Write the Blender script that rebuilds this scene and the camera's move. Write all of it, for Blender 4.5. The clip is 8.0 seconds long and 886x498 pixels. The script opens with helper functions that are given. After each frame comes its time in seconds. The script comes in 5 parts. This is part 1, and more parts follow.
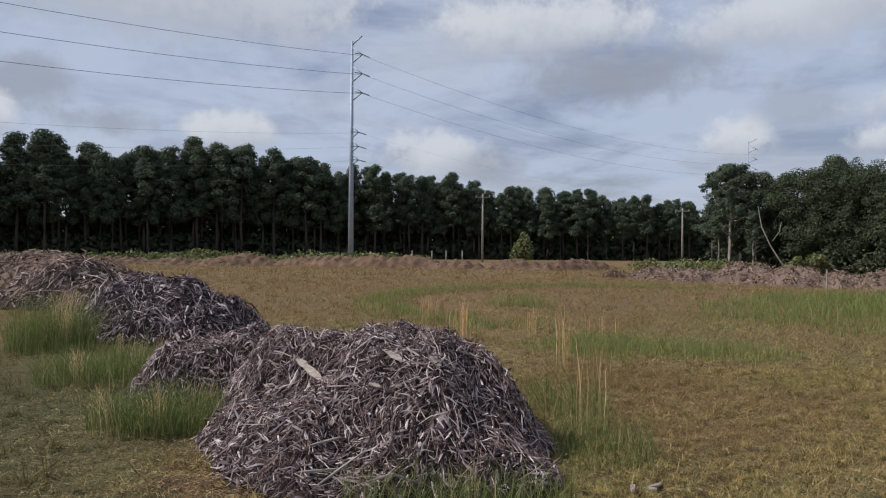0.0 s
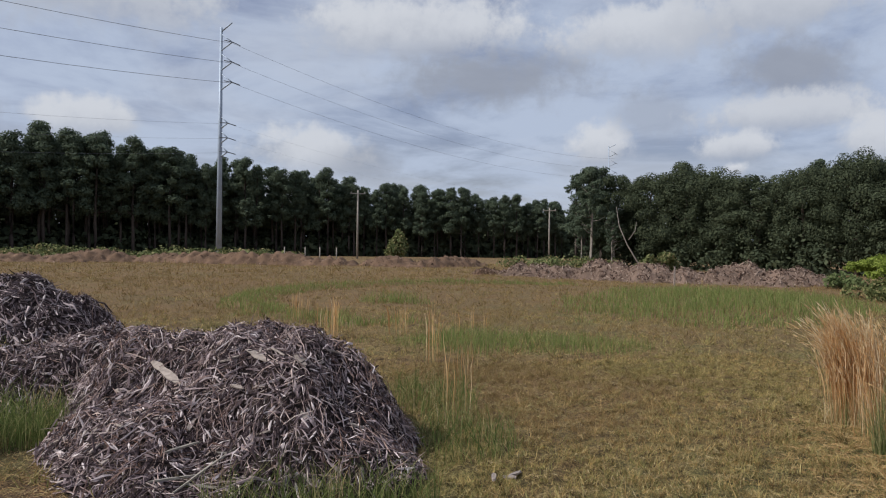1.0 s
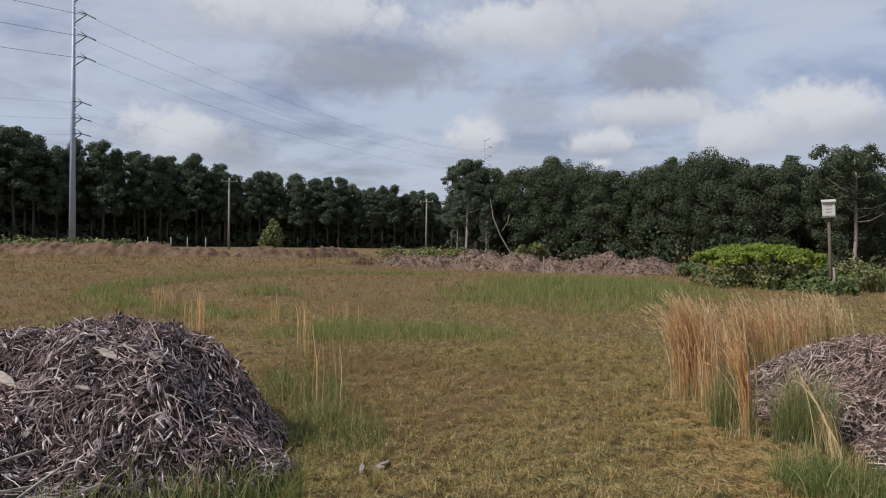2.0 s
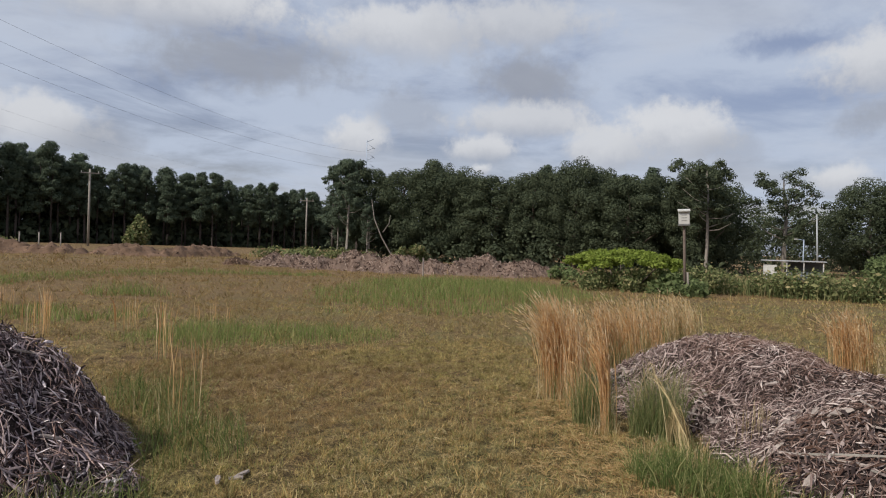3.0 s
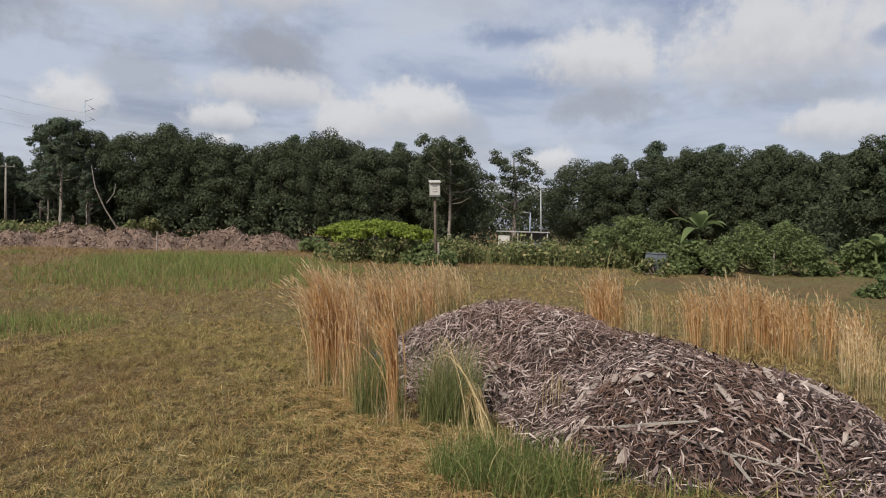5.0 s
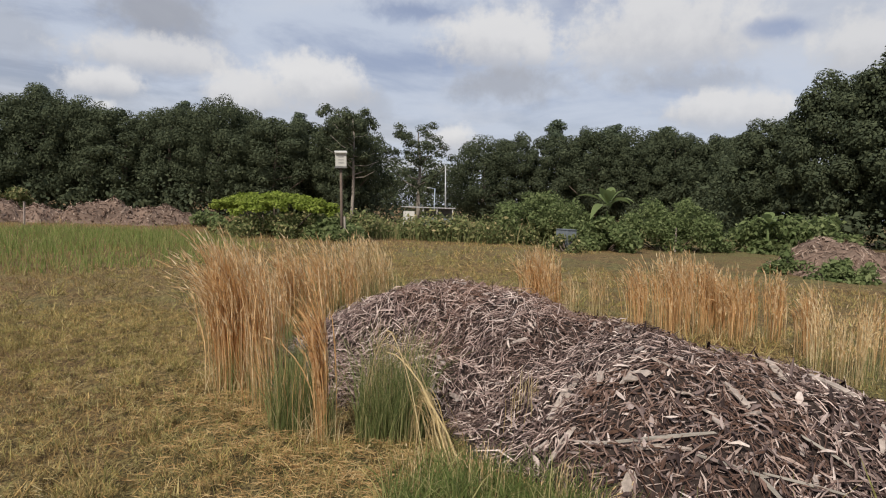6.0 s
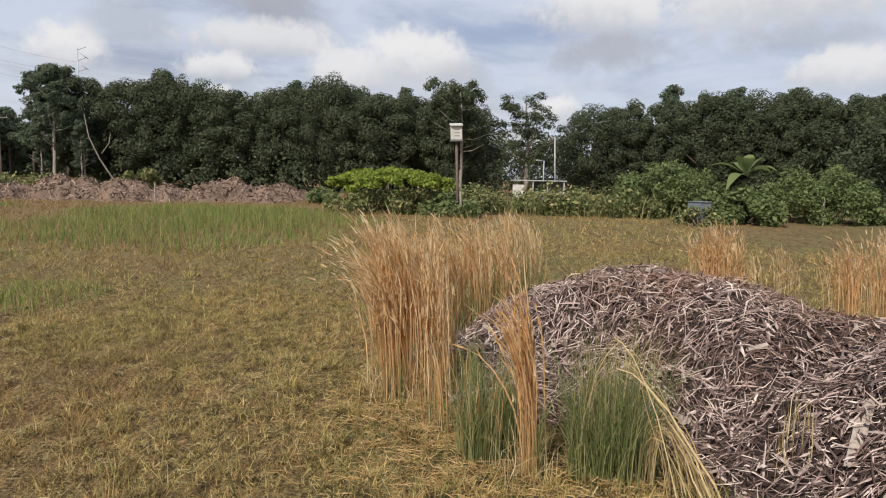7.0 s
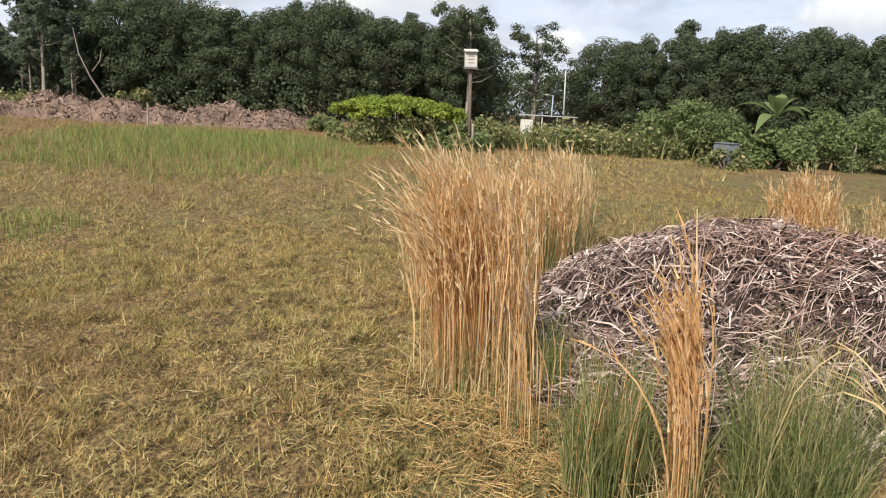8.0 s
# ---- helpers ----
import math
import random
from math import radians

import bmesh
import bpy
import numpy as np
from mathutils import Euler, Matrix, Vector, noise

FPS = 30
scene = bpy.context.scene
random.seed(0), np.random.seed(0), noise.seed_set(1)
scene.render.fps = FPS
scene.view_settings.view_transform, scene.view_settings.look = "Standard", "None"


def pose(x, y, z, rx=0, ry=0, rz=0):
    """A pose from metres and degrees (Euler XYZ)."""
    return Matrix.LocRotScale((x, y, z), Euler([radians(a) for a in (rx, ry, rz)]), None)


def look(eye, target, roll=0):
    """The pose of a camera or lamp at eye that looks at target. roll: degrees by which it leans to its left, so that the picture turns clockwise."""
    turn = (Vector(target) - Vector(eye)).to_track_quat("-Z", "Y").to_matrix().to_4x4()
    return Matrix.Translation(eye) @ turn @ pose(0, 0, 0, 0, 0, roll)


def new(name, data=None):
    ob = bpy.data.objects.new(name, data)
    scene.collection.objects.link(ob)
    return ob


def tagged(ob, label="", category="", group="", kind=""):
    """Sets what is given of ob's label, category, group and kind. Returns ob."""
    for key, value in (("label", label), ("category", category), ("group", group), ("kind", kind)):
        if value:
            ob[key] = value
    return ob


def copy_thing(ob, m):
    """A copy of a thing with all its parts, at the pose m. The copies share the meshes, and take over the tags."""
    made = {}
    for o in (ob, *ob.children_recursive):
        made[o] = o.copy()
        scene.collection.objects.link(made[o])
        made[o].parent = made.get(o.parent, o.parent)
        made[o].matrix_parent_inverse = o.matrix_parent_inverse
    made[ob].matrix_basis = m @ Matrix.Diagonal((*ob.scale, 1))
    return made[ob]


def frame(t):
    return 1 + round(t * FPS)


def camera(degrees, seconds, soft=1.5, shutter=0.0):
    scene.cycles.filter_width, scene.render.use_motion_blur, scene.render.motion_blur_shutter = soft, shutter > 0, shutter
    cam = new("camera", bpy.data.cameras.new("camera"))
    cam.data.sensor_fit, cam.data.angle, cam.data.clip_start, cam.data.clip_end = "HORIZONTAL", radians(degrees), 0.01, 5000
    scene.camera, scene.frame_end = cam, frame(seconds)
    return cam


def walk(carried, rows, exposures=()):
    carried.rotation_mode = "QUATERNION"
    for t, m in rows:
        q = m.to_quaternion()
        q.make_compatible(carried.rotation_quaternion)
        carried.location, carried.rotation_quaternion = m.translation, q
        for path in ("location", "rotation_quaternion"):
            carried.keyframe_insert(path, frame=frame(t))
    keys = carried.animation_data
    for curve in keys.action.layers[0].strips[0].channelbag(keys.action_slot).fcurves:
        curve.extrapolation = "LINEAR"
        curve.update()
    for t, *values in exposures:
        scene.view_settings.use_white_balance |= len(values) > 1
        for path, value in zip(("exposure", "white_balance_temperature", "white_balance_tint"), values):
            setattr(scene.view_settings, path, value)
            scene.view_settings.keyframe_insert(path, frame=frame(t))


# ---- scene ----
cam = camera(67.2, 8.0, soft=1.1)
PATH = [
    (0, (1.623, 0.894, 1.714), (1.737, 2.891, 1.72), 0.4),
    (0.3, (1.646, 0.881, 1.717), (1.881, 2.867, 1.723), 0.6),
    (0.5, (1.659, 0.877, 1.718), (1.963, 2.854, 1.725), 1.0),
    (0.8, (1.675, 0.876, 1.718), (2.083, 2.834, 1.718), 0.8),
    (1, (1.684, 0.876, 1.718), (2.166, 2.817, 1.718), 0.7),
    (1.3, (1.699, 0.878, 1.717), (2.267, 2.796, 1.707), 0.9),
    (1.5, (1.71, 0.879, 1.717), (2.331, 2.781, 1.707), 0.7),
    (1.7, (1.723, 0.862, 1.717), (2.424, 2.735, 1.703), 0.8),
    (2.8, (1.881, 0.939, 1.708), (2.963, 2.621, 1.69), 1.3),
    (3, (1.895, 0.938, 1.698), (3.029, 2.585, 1.687), 1.8),
    (3.2, (1.922, 0.969, 1.683), (3.139, 2.555, 1.631), 0.9),
    (3.3, (1.941, 1.002, 1.674), (3.171, 2.576, 1.589), 0.3),
    (3.5, (1.987, 1.082, 1.654), (3.221, 2.655, 1.59), 1.4),
    (3.6, (2.012, 1.123, 1.643), (3.242, 2.699, 1.584), 1.4),
    (3.7, (2.036, 1.165, 1.632), (3.278, 2.731, 1.581), 0.3),
    (3.9, (2.077, 1.257, 1.614), (3.297, 2.84, 1.54), -2.1),
    (4, (2.091, 1.311, 1.609), (3.303, 2.9, 1.527), -3.1),
    (4.1, (2.1, 1.373, 1.607), (3.356, 2.927, 1.528), -2.7),
    (4.2, (2.108, 1.439, 1.606), (3.417, 2.949, 1.547), -1.7),
    (4.3, (2.119, 1.506, 1.606), (3.485, 2.966, 1.551), -1.0),
    (4.4, (2.139, 1.571, 1.606), (3.552, 2.984, 1.51), -1.2),
    (4.5, (2.173, 1.632, 1.604), (3.671, 2.953, 1.506), -0.3),
    (4.6, (2.224, 1.685, 1.599), (3.732, 2.995, 1.5), 0.6),
    (4.7, (2.289, 1.735, 1.591), (3.838, 2.994, 1.469), 2.2),
    (4.8, (2.364, 1.786, 1.582), (3.949, 3.0, 1.469), 1.6),
    (5, (2.525, 1.916, 1.566), (4.185, 3.031, 1.5), 1.6),
    (5.2, (2.681, 2.095, 1.558), (4.431, 3.062, 1.512), 0.8),
    (6.3, (3.5, 3.04, 1.452), (5.303, 3.892, 1.306), 2.6),
    (6.4, (3.544, 3.142, 1.454), (5.318, 4.055, 1.322), 2.2),
    (6.5, (3.585, 3.245, 1.455), (5.372, 4.125, 1.275), 2.0),
    (6.6, (3.629, 3.347, 1.454), (5.351, 4.344, 1.253), 0.6),
    (6.7, (3.675, 3.446, 1.453), (5.372, 4.477, 1.214), 0.5),
    (6.8, (3.722, 3.541, 1.451), (5.373, 4.638, 1.185), 0.4),
    (6.9, (3.77, 3.634, 1.448), (5.413, 4.748, 1.21), 0.3),
    (7, (3.816, 3.723, 1.444), (5.466, 4.832, 1.231), 1.2),
    (7.1, (3.861, 3.809, 1.44), (5.496, 4.935, 1.205), 2.3),
    (7.2, (3.907, 3.892, 1.435), (5.563, 4.982, 1.172), 2.7),
    (7.3, (3.959, 3.975, 1.428), (5.594, 5.081, 1.107), 3.6),
    (7.4, (4.02, 4.059, 1.418), (5.648, 5.152, 1.024), 4.7),
    (7.5, (4.094, 4.146, 1.404), (5.718, 5.227, 0.963), 3.4),
    (7.6, (4.183, 4.238, 1.386), (5.824, 5.297, 0.954), 1.9),
    (7.7, (4.28, 4.337, 1.368), (5.951, 5.372, 0.999), 1.5),
    (7.8, (4.376, 4.446, 1.352), (6.084, 5.406, 0.952), 3.2),
    (7.9, (4.464, 4.565, 1.34), (6.142, 5.588, 0.964), 3.1),
    (8, (4.548, 4.69, 1.331), (6.183, 5.768, 0.925), 3.2),
]
walk(cam, [(t, look(eye, target, roll)) for t, eye, target, roll in PATH],
     [(0.0, 0.0, 6150, 10), (3.5, 0.05, 6450, 10), (5.2, 0.1, 6600, 10), (6.3, 0.22, 6700, 10), (7.0, 0.34, 6700, 10), (7.5, 0.5, 6750, 9), (8.0, 0.74, 6750, 9)])

# ---- world and sun ----
SUN_AZ, SUN_EL = radians(-92.0), radians(44.0)      # azimuth from +y towards +x
sun = new("sun", bpy.data.lights.new("sun", "SUN"))
sun.data.energy, sun.data.angle, sun.data.color = 3.6, radians(1.0), (1.0, 0.95, 0.87)
sun.matrix_world = look((0, 0, 60), (-math.sin(SUN_AZ) * math.cos(SUN_EL), -math.cos(SUN_AZ) * math.cos(SUN_EL), 60 - math.sin(SUN_EL)))


class Nodes:
    """Short-hand for building node trees."""

    def __init__(self, tree):
        self.tree = tree
        tree.nodes.clear()

    def add(self, kind, **sets):
        n = self.tree.nodes.new(kind)
        for k, v in sets.items():
            if k == "operation":
                n.operation = v
            elif k == "data_type":
                n.data_type = v
            elif k == "blend_type":
                n.blend_type = v
        return n

    def put(self, socket, v):
        if isinstance(v, bpy.types.NodeSocket):
            self.tree.links.new(v, socket)
        elif isinstance(v, (tuple, list)) and len(v) == 3 and len(socket.default_value) == 4:
            socket.default_value = (*v, 1.0)
        else:
            socket.default_value = v

    def math(self, op, a, b=0.0, c=0.0, clamp=False):
        n = self.add("ShaderNodeMath", operation=op)
        n.use_clamp = clamp
        for i, v in enumerate((a, b, c)):
            self.put(n.inputs[i], v)
        return n.outputs[0]

    def mix(self, f, a, b, blend="MIX"):
        n = self.add("ShaderNodeMix", data_type="RGBA", blend_type=blend)
        self.put(n.inputs[0], f), self.put(n.inputs[6], a), self.put(n.inputs[7], b)
        return n.outputs[2]

    def noise(self, vec, scale, detail=4.0, rough=0.55, distort=0.0):
        n = self.add("ShaderNodeTexNoise")
        if vec is not None:
            self.put(n.inputs["Vector"], vec)
        self.put(n.inputs["Scale"], scale), self.put(n.inputs["Detail"], detail)
        self.put(n.inputs["Roughness"], rough), self.put(n.inputs["Distortion"], distort)
        return n.outputs[0]

    def step(self, v, lo, hi, a=0.0, b=1.0):
        n = self.add("ShaderNodeMapRange")
        n.interpolation_type = "SMOOTHSTEP"
        for i, x in enumerate((v, lo, hi, a, b)):
            self.put(n.inputs[i], x)
        return n.outputs[0]

    def ramp(self, v, *stops):
        n = self.add("ShaderNodeValToRGB")
        e = n.color_ramp.elements
        while len(e) < len(stops):
            e.new(0.5)
        for i, (p, c) in enumerate(stops):
            e[i].position, e[i].color = p, (*c, 1.0)
        self.put(n.inputs[0], v)
        return n.outputs[0]


def make_world():
    world = bpy.data.worlds.new("sky")
    world.use_nodes = True
    scene.world = world
    g = Nodes(world.node_tree)
    sky = g.add("ShaderNodeTexSky")
    sky.sky_type, sky.sun_disc = "NISHITA", False
    sky.sun_elevation, sky.sun_rotation = SUN_EL, SUN_AZ
    sky.air_density, sky.dust_density, sky.ozone_density = 1.0, 2.0, 1.5
    way = g.add("ShaderNodeTexCoord").outputs["Generated"]
    sep = g.add("ShaderNodeSeparateXYZ")
    g.put(sep.inputs[0], way)
    x, y, z = sep.outputs
    az = g.math("MULTIPLY", g.math("ARCTAN2", x, y), 180 / math.pi)
    el = g.math("MULTIPLY", g.math("ARCSINE", z), 180 / math.pi)
    blue = g.mix(1.0, sky.outputs[0], (0.105, 0.088, 0.09), "MULTIPLY")
    # a thin high veil, drawn out along the horizon
    k = g.math("DIVIDE", 1.0, g.math("ADD", g.math("MAXIMUM", z, 0.0), 0.12))
    flat = g.add("ShaderNodeCombineXYZ")
    g.put(flat.inputs[0], g.math("MULTIPLY", x, k)), g.put(flat.inputs[1], g.math("MULTIPLY", y, k))
    veil = g.noise(flat.outputs[0], 1.1, 7.0, 0.6, 0.4)
    col = g.mix(g.step(veil, 0.33, 0.6, 0.12, 0.93), blue, (0.475, 0.535, 0.645))
    # broken grey layer overhead
    deck = g.noise(flat.outputs[0], 0.62, 8.0, 0.58, 0.2)
    col = g.mix(g.step(deck, 0.46, 0.64, 0.0, 0.6), col, g.ramp(deck, (0.5, (0.58, 0.61, 0.67)), (0.72, (0.39, 0.42, 0.49))))
    # billows that break up the clouds' outlines
    n1, n2, n3 = g.noise(way, 8.0, 6.0, 0.6), g.noise(way, 24.0, 5.0, 0.6), g.noise(way, 70.0, 4.0, 0.6)
    ragged = g.math("ADD", g.math("MULTIPLY", g.math("SUBTRACT", n1, 0.5), 1.5), g.math("MULTIPLY", g.math("SUBTRACT", n2, 0.5), 1.3))
    ragged = g.math("ADD", ragged, g.math("MULTIPLY", g.math("SUBTRACT", n3, 0.5), 0.6))
    for a0, e0, ra, re, white in CLOUDS:
        u = g.math("DIVIDE", g.math("SUBTRACT", az, a0), ra)
        v = g.math("DIVIDE", g.math("SUBTRACT", el, e0), re)
        d = g.math("SQRT", g.math("ADD", g.math("MULTIPLY", u, u), g.math("MULTIPLY", v, v)))
        d = g.math("ADD", d, ragged)
        if white < 0:
            # flat grey undersides
            mask, shade = g.step(d, 1.35, 0.25, 0.0, -white), (0.315, 0.335, 0.385)
        elif white == 0:
            # gaps of open blue
            mask, shade = g.step(d, 1.3, 0.2, 0.0, 0.75), blue
        else:
            # sunlit heaps, greyer below
            mask = g.math("MULTIPLY", g.step(d, 1.3, 0.6, 0.0, 0.92), g.step(v, -1.3, -0.1, 0.3, 1.0))
            lit = g.step(g.math("ADD", v, g.math("MULTIPLY", ragged, -0.8)), -1.1, 0.5)
            shade = g.mix(lit, (0.41, 0.43, 0.48), (0.48 + 0.19 * white, 0.50 + 0.175 * white, 0.545 + 0.145 * white))
        col = g.mix(mask, col, shade)
    low = g.step(el, -1.0, 0.5)
    col = g.mix(low, (0.16, 0.15, 0.11), col)
    bg = g.add("ShaderNodeBackground")
    g.put(bg.inputs[0], col), g.put(bg.inputs[1], 1.0)
    out = g.add("ShaderNodeOutputWorld")
    g.tree.links.new(bg.outputs[0], out.inputs[0])


# azimuth, elevation, half width, half height, whiteness (negative: grey base, 0: open sky)
CLOUDS = [
    (-20, 19.5, 16, 4.0, 0.45), (-29, 12.0, 3.4, 2.0, -0.75), (-23.5, 9.6, 4.2, 1.1, -0.7), (-13.7, 9.6, 4.0, 1.7, 0.85), (-31.5, 9.6, 1.8, 1.6, 0.8), (2.8, 8.0, 4.6, 2.1, 0.8), (7.5, 7.4, 3.2, 1.7, -0.5),
    (11.6, 18.3, 10, 2.8, 0.85), (18.0, 14.3, 9.0, 2.5, -0.85), (27.2, 8.7, 2.3, 2.0, 0.9), (31.5, 10.9, 3.5, 1.8, -0.45), (30.8, 17.6, 7.5, 2.3, 0.8), (40, 18.2, 7.5, 2.2, 0.4), (41.2, 14.0, 4.9, 2.4, -0.85),
    (40.8, 10.6, 5.6, 1.6, 0.6), (37.8, 8.3, 2.6, 1.2, 0.85), (37.7, 6.5, 0.9, 0.6, 1.0), (48.2, 8.4, 3.4, 1.9, 0.75), (53.6, 9.6, 4.0, 2.7, 0.95), (57.5, 8.3, 3.0, 1.5, -0.4), (61.2, 15.9, 5.0, 1.1, 0.0), (65.4, 5.7, 2.4, 1.4, 0.95),
    (68.0, 13.6, 5.2, 2.7, 0.85), (69.5, 10.4, 5.0, 1.6, -0.7), (82.5, 14.5, 7.0, 3.9, 0.68), (84.0, 10.6, 6.0, 1.2, -0.5), (87.2, 8.4, 5.5, 1.7, 0.8), (90.5, 14.2, 2.6, 0.8, 0.0), (96, 12.2, 4.0, 2.5, 0.6), (58, 25, 16, 4.5, 0.1), (10, 27, 16, 4.0, 0.2),
]
make_world()


# ---- materials ----
def material(name, rough=0.8, metal=0.0):
    m = bpy.data.materials.new(name)
    m.use_nodes = True
    g = Nodes(m.node_tree)
    b, o = g.add("ShaderNodeBsdfPrincipled"), g.add("ShaderNodeOutputMaterial")
    g.put(b.inputs["Roughness"], rough), g.put(b.inputs["Metallic"], metal)
    b.inputs["Specular IOR Level"].default_value = 0.25
    g.tree.links.new(b.outputs[0], o.inputs[0])
    return m, g, b


def bump(g, b, height, strength=0.4, dist=0.02):
    n = g.add("ShaderNodeBump")
    g.put(n.inputs["Strength"], strength), g.put(n.inputs["Distance"], dist), g.put(n.inputs["Height"], height)
    g.tree.links.new(n.outputs[0], b.inputs["Normal"])


def island(g):
    return g.add("ShaderNodeNewGeometry").outputs["Random Per Island"]


def place(g):
    return g.add("ShaderNodeNewGeometry").outputs["Position"]


def plain(name, colour, rough=0.6, metal=0.0, vary=0.25, scale=6.0):
    """A surface with stains and fine grain in one hue."""
    m, g, b = material(name, rough, metal)
    at = g.add("ShaderNodeTexCoord").outputs["Object"]
    big, fine = g.noise(at, scale, 5.0), g.noise(at, scale * 14, 3.0)
    v = g.math("ADD", g.math("MULTIPLY", big, 0.7), g.math("MULTIPLY", fine, 0.3))
    lo, hi = [c * (1 - vary) for c in colour], [min(1.0, c * (1 + vary)) for c in colour]
    g.put(b.inputs["Base Color"], g.ramp(v, (0.3, lo), (0.7, hi)))
    bump(g, b, fine, 0.25, 0.01)
    return m


def rusty_far(g, at, col, share):
    """Bare rust-brown ground that gains on the grass away from the heaps, in drifting patches."""
    n = g.add("ShaderNodeSeparateXYZ")
    g.put(n.inputs[0], at)
    far = g.step(n.outputs[1], 6.5, 26.0, 0.0, 0.28)
    spot = g.add("ShaderNodeVectorMath", operation="DISTANCE")
    g.put(spot.inputs[0], at)
    spot.inputs[1].default_value = (5.4, 8.8, 0.0)
    rust = g.math("ADD", g.noise(at, 0.33, 5.0, 0.65), g.math("MAXIMUM", far, g.step(spot.outputs["Value"], 1.2, 4.0, 0.17, 0.0)))
    col = g.mix(g.step(rust, 0.54, 0.76, 0.0, share), col, (0.22, 0.134, 0.066))
    # darker olive on the left of the near ground, its edge broken by noise
    factor = g.step(g.math("ADD", n.outputs[0], g.math("MULTIPLY", g.noise(at, 0.8, 3.0), 2.0)), -1.0, 2.2, 0.8, 0.0)
    return g.mix(g.math("MULTIPLY", factor, g.step(n.outputs[1], 9.0, 16.0, 1.0, 0.0)), col, (0.085, 0.086, 0.034))


def pieces(name, *stops, rough=0.85, patch=0.0, patch_scale=0.5, patch_to=(0.1, 0.1, 0.05), through_light=0.0, gloss=0.1, shade_mottle=0.0):
    """Blades, leaves, strands: a hue for each one, drifting over the ground in patches."""
    m, g, b = material(name, rough)
    b.inputs["Specular IOR Level"].default_value = gloss
    at = place(g)
    v = island(g)
    col = g.ramp(v, *stops)
    if patch:
        col = g.mix(g.step(g.noise(at, patch_scale, 4.0), 0.42, 0.6, 0.0, patch), col, patch_to)
    if shade_mottle:
        # random tone by tuft; its dark end paints the shade in crevices between tufts
        tuft = g.noise(at, 9.0, 4.0, 0.75)
        col = g.mix(shade_mottle, col, g.ramp(tuft, (0.37, (0.05, 0.047, 0.042)), (0.47, (0.5, 0.5, 0.49)), (0.62, (0.97, 0.96, 0.94))), "OVERLAY")
        col = rusty_far(g, at, col, 0.55)
    grain = g.noise(at, 60.0, 2.0)
    col = g.mix(0.35, col, g.ramp(grain, (0.3, (0.3, 0.3, 0.3)), (0.7, (0.75, 0.75, 0.75))), "OVERLAY")
    g.put(b.inputs["Base Color"], col)
    if through_light:
        t = g.add("ShaderNodeBsdfTranslucent")
        g.put(t.inputs[0], col)
        mx = g.add("ShaderNodeMixShader")
        g.put(mx.inputs[0], through_light)
        g.tree.links.new(b.outputs[0], mx.inputs[1]), g.tree.links.new(t.outputs[0], mx.inputs[2])
        o = [n for n in g.tree.nodes if n.type == "OUTPUT_MATERIAL"][0]
        g.tree.links.new(mx.outputs[0], o.inputs[0])
    return m


def lawn_material():
    m, g, b = material("mown_dry_lawn", 0.95)
    at = place(g)
    wide, mid, fine = g.noise(at, 0.16, 5.0), g.noise(at, 1.1, 5.0, 0.65), g.noise(at, 9.0, 6.0, 0.75)
    tan = g.ramp(mid, (0.3, (0.19, 0.118, 0.054)), (0.52, (0.29, 0.192, 0.084)), (0.75, (0.36, 0.256, 0.115)))
    green = g.ramp(mid, (0.3, (0.135, 0.138, 0.05)), (0.7, (0.24, 0.228, 0.085)))
    col = g.mix(g.step(g.math("ADD", g.math("MULTIPLY", wide, 0.6), g.math("MULTIPLY", mid, 0.4)), 0.45, 0.58, 0.05, 0.75), tan, green)
    # dark end of this overlay paints in shade between grass tufts
    col = g.mix(0.75, col, g.ramp(fine, (0.38, (0.08, 0.08, 0.075)), (0.62, (0.56, 0.56, 0.54))), "OVERLAY")
    thatch_gaps = g.noise(at, 46.0, 4.0, 0.8)
    bare = g.add("ShaderNodeVectorMath", operation="DISTANCE")
    g.put(bare.inputs[0], at)
    bare.inputs[1].default_value = (0.15, 6.05, 0.0)
    near = g.math("ADD", bare.outputs["Value"], g.math("MULTIPLY", mid, 0.9))
    col = g.mix(g.step(near, 0.8, 1.25, 0.9, 0.0), col, (0.17, 0.088, 0.052))
    # finer overlay: shade of small thatch gaps painted over the ground tones
    col = g.mix(0.9, rusty_far(g, at, col, 0.6), g.ramp(thatch_gaps, (0.36, (0.04, 0.037, 0.033)), (0.5, (0.38, 0.38, 0.38)), (0.64, (0.85, 0.85, 0.83))), "OVERLAY")
    g.put(b.inputs["Base Color"], col)
    bump(g, b, g.math("ADD", fine, g.math("MULTIPLY", thatch_gaps, 0.6)), 0.8, 0.04)
    return m


LAWN = lawn_material()
TURF = pieces("mown_turf_blades", (0.0, (0.48, 0.345, 0.153)), (0.22, (0.21, 0.134, 0.058)), (0.45, (0.41, 0.285, 0.122)), (0.62, (0.155, 0.16, 0.055)), (0.82, (0.25, 0.225, 0.085)), (1.0, (0.49, 0.385, 0.20)), patch=0.4, patch_scale=0.5, patch_to=(0.205, 0.20, 0.07), through_light=0.25, shade_mottle=0.75)
MEADOW = pieces("fresh_meadow_grass", (0.0, (0.13, 0.18, 0.05)), (0.5, (0.205, 0.255, 0.078)), (0.85, (0.29, 0.315, 0.11)), (1.0, (0.42, 0.37, 0.17)), through_light=0.45)
FRESH = pieces("fresh_tuft_blades", (0.0, (0.075, 0.108, 0.032)), (0.45, (0.13, 0.172, 0.05)), (0.8, (0.22, 0.245, 0.088)), (1.0, (0.46, 0.41, 0.19)), through_light=0.4)
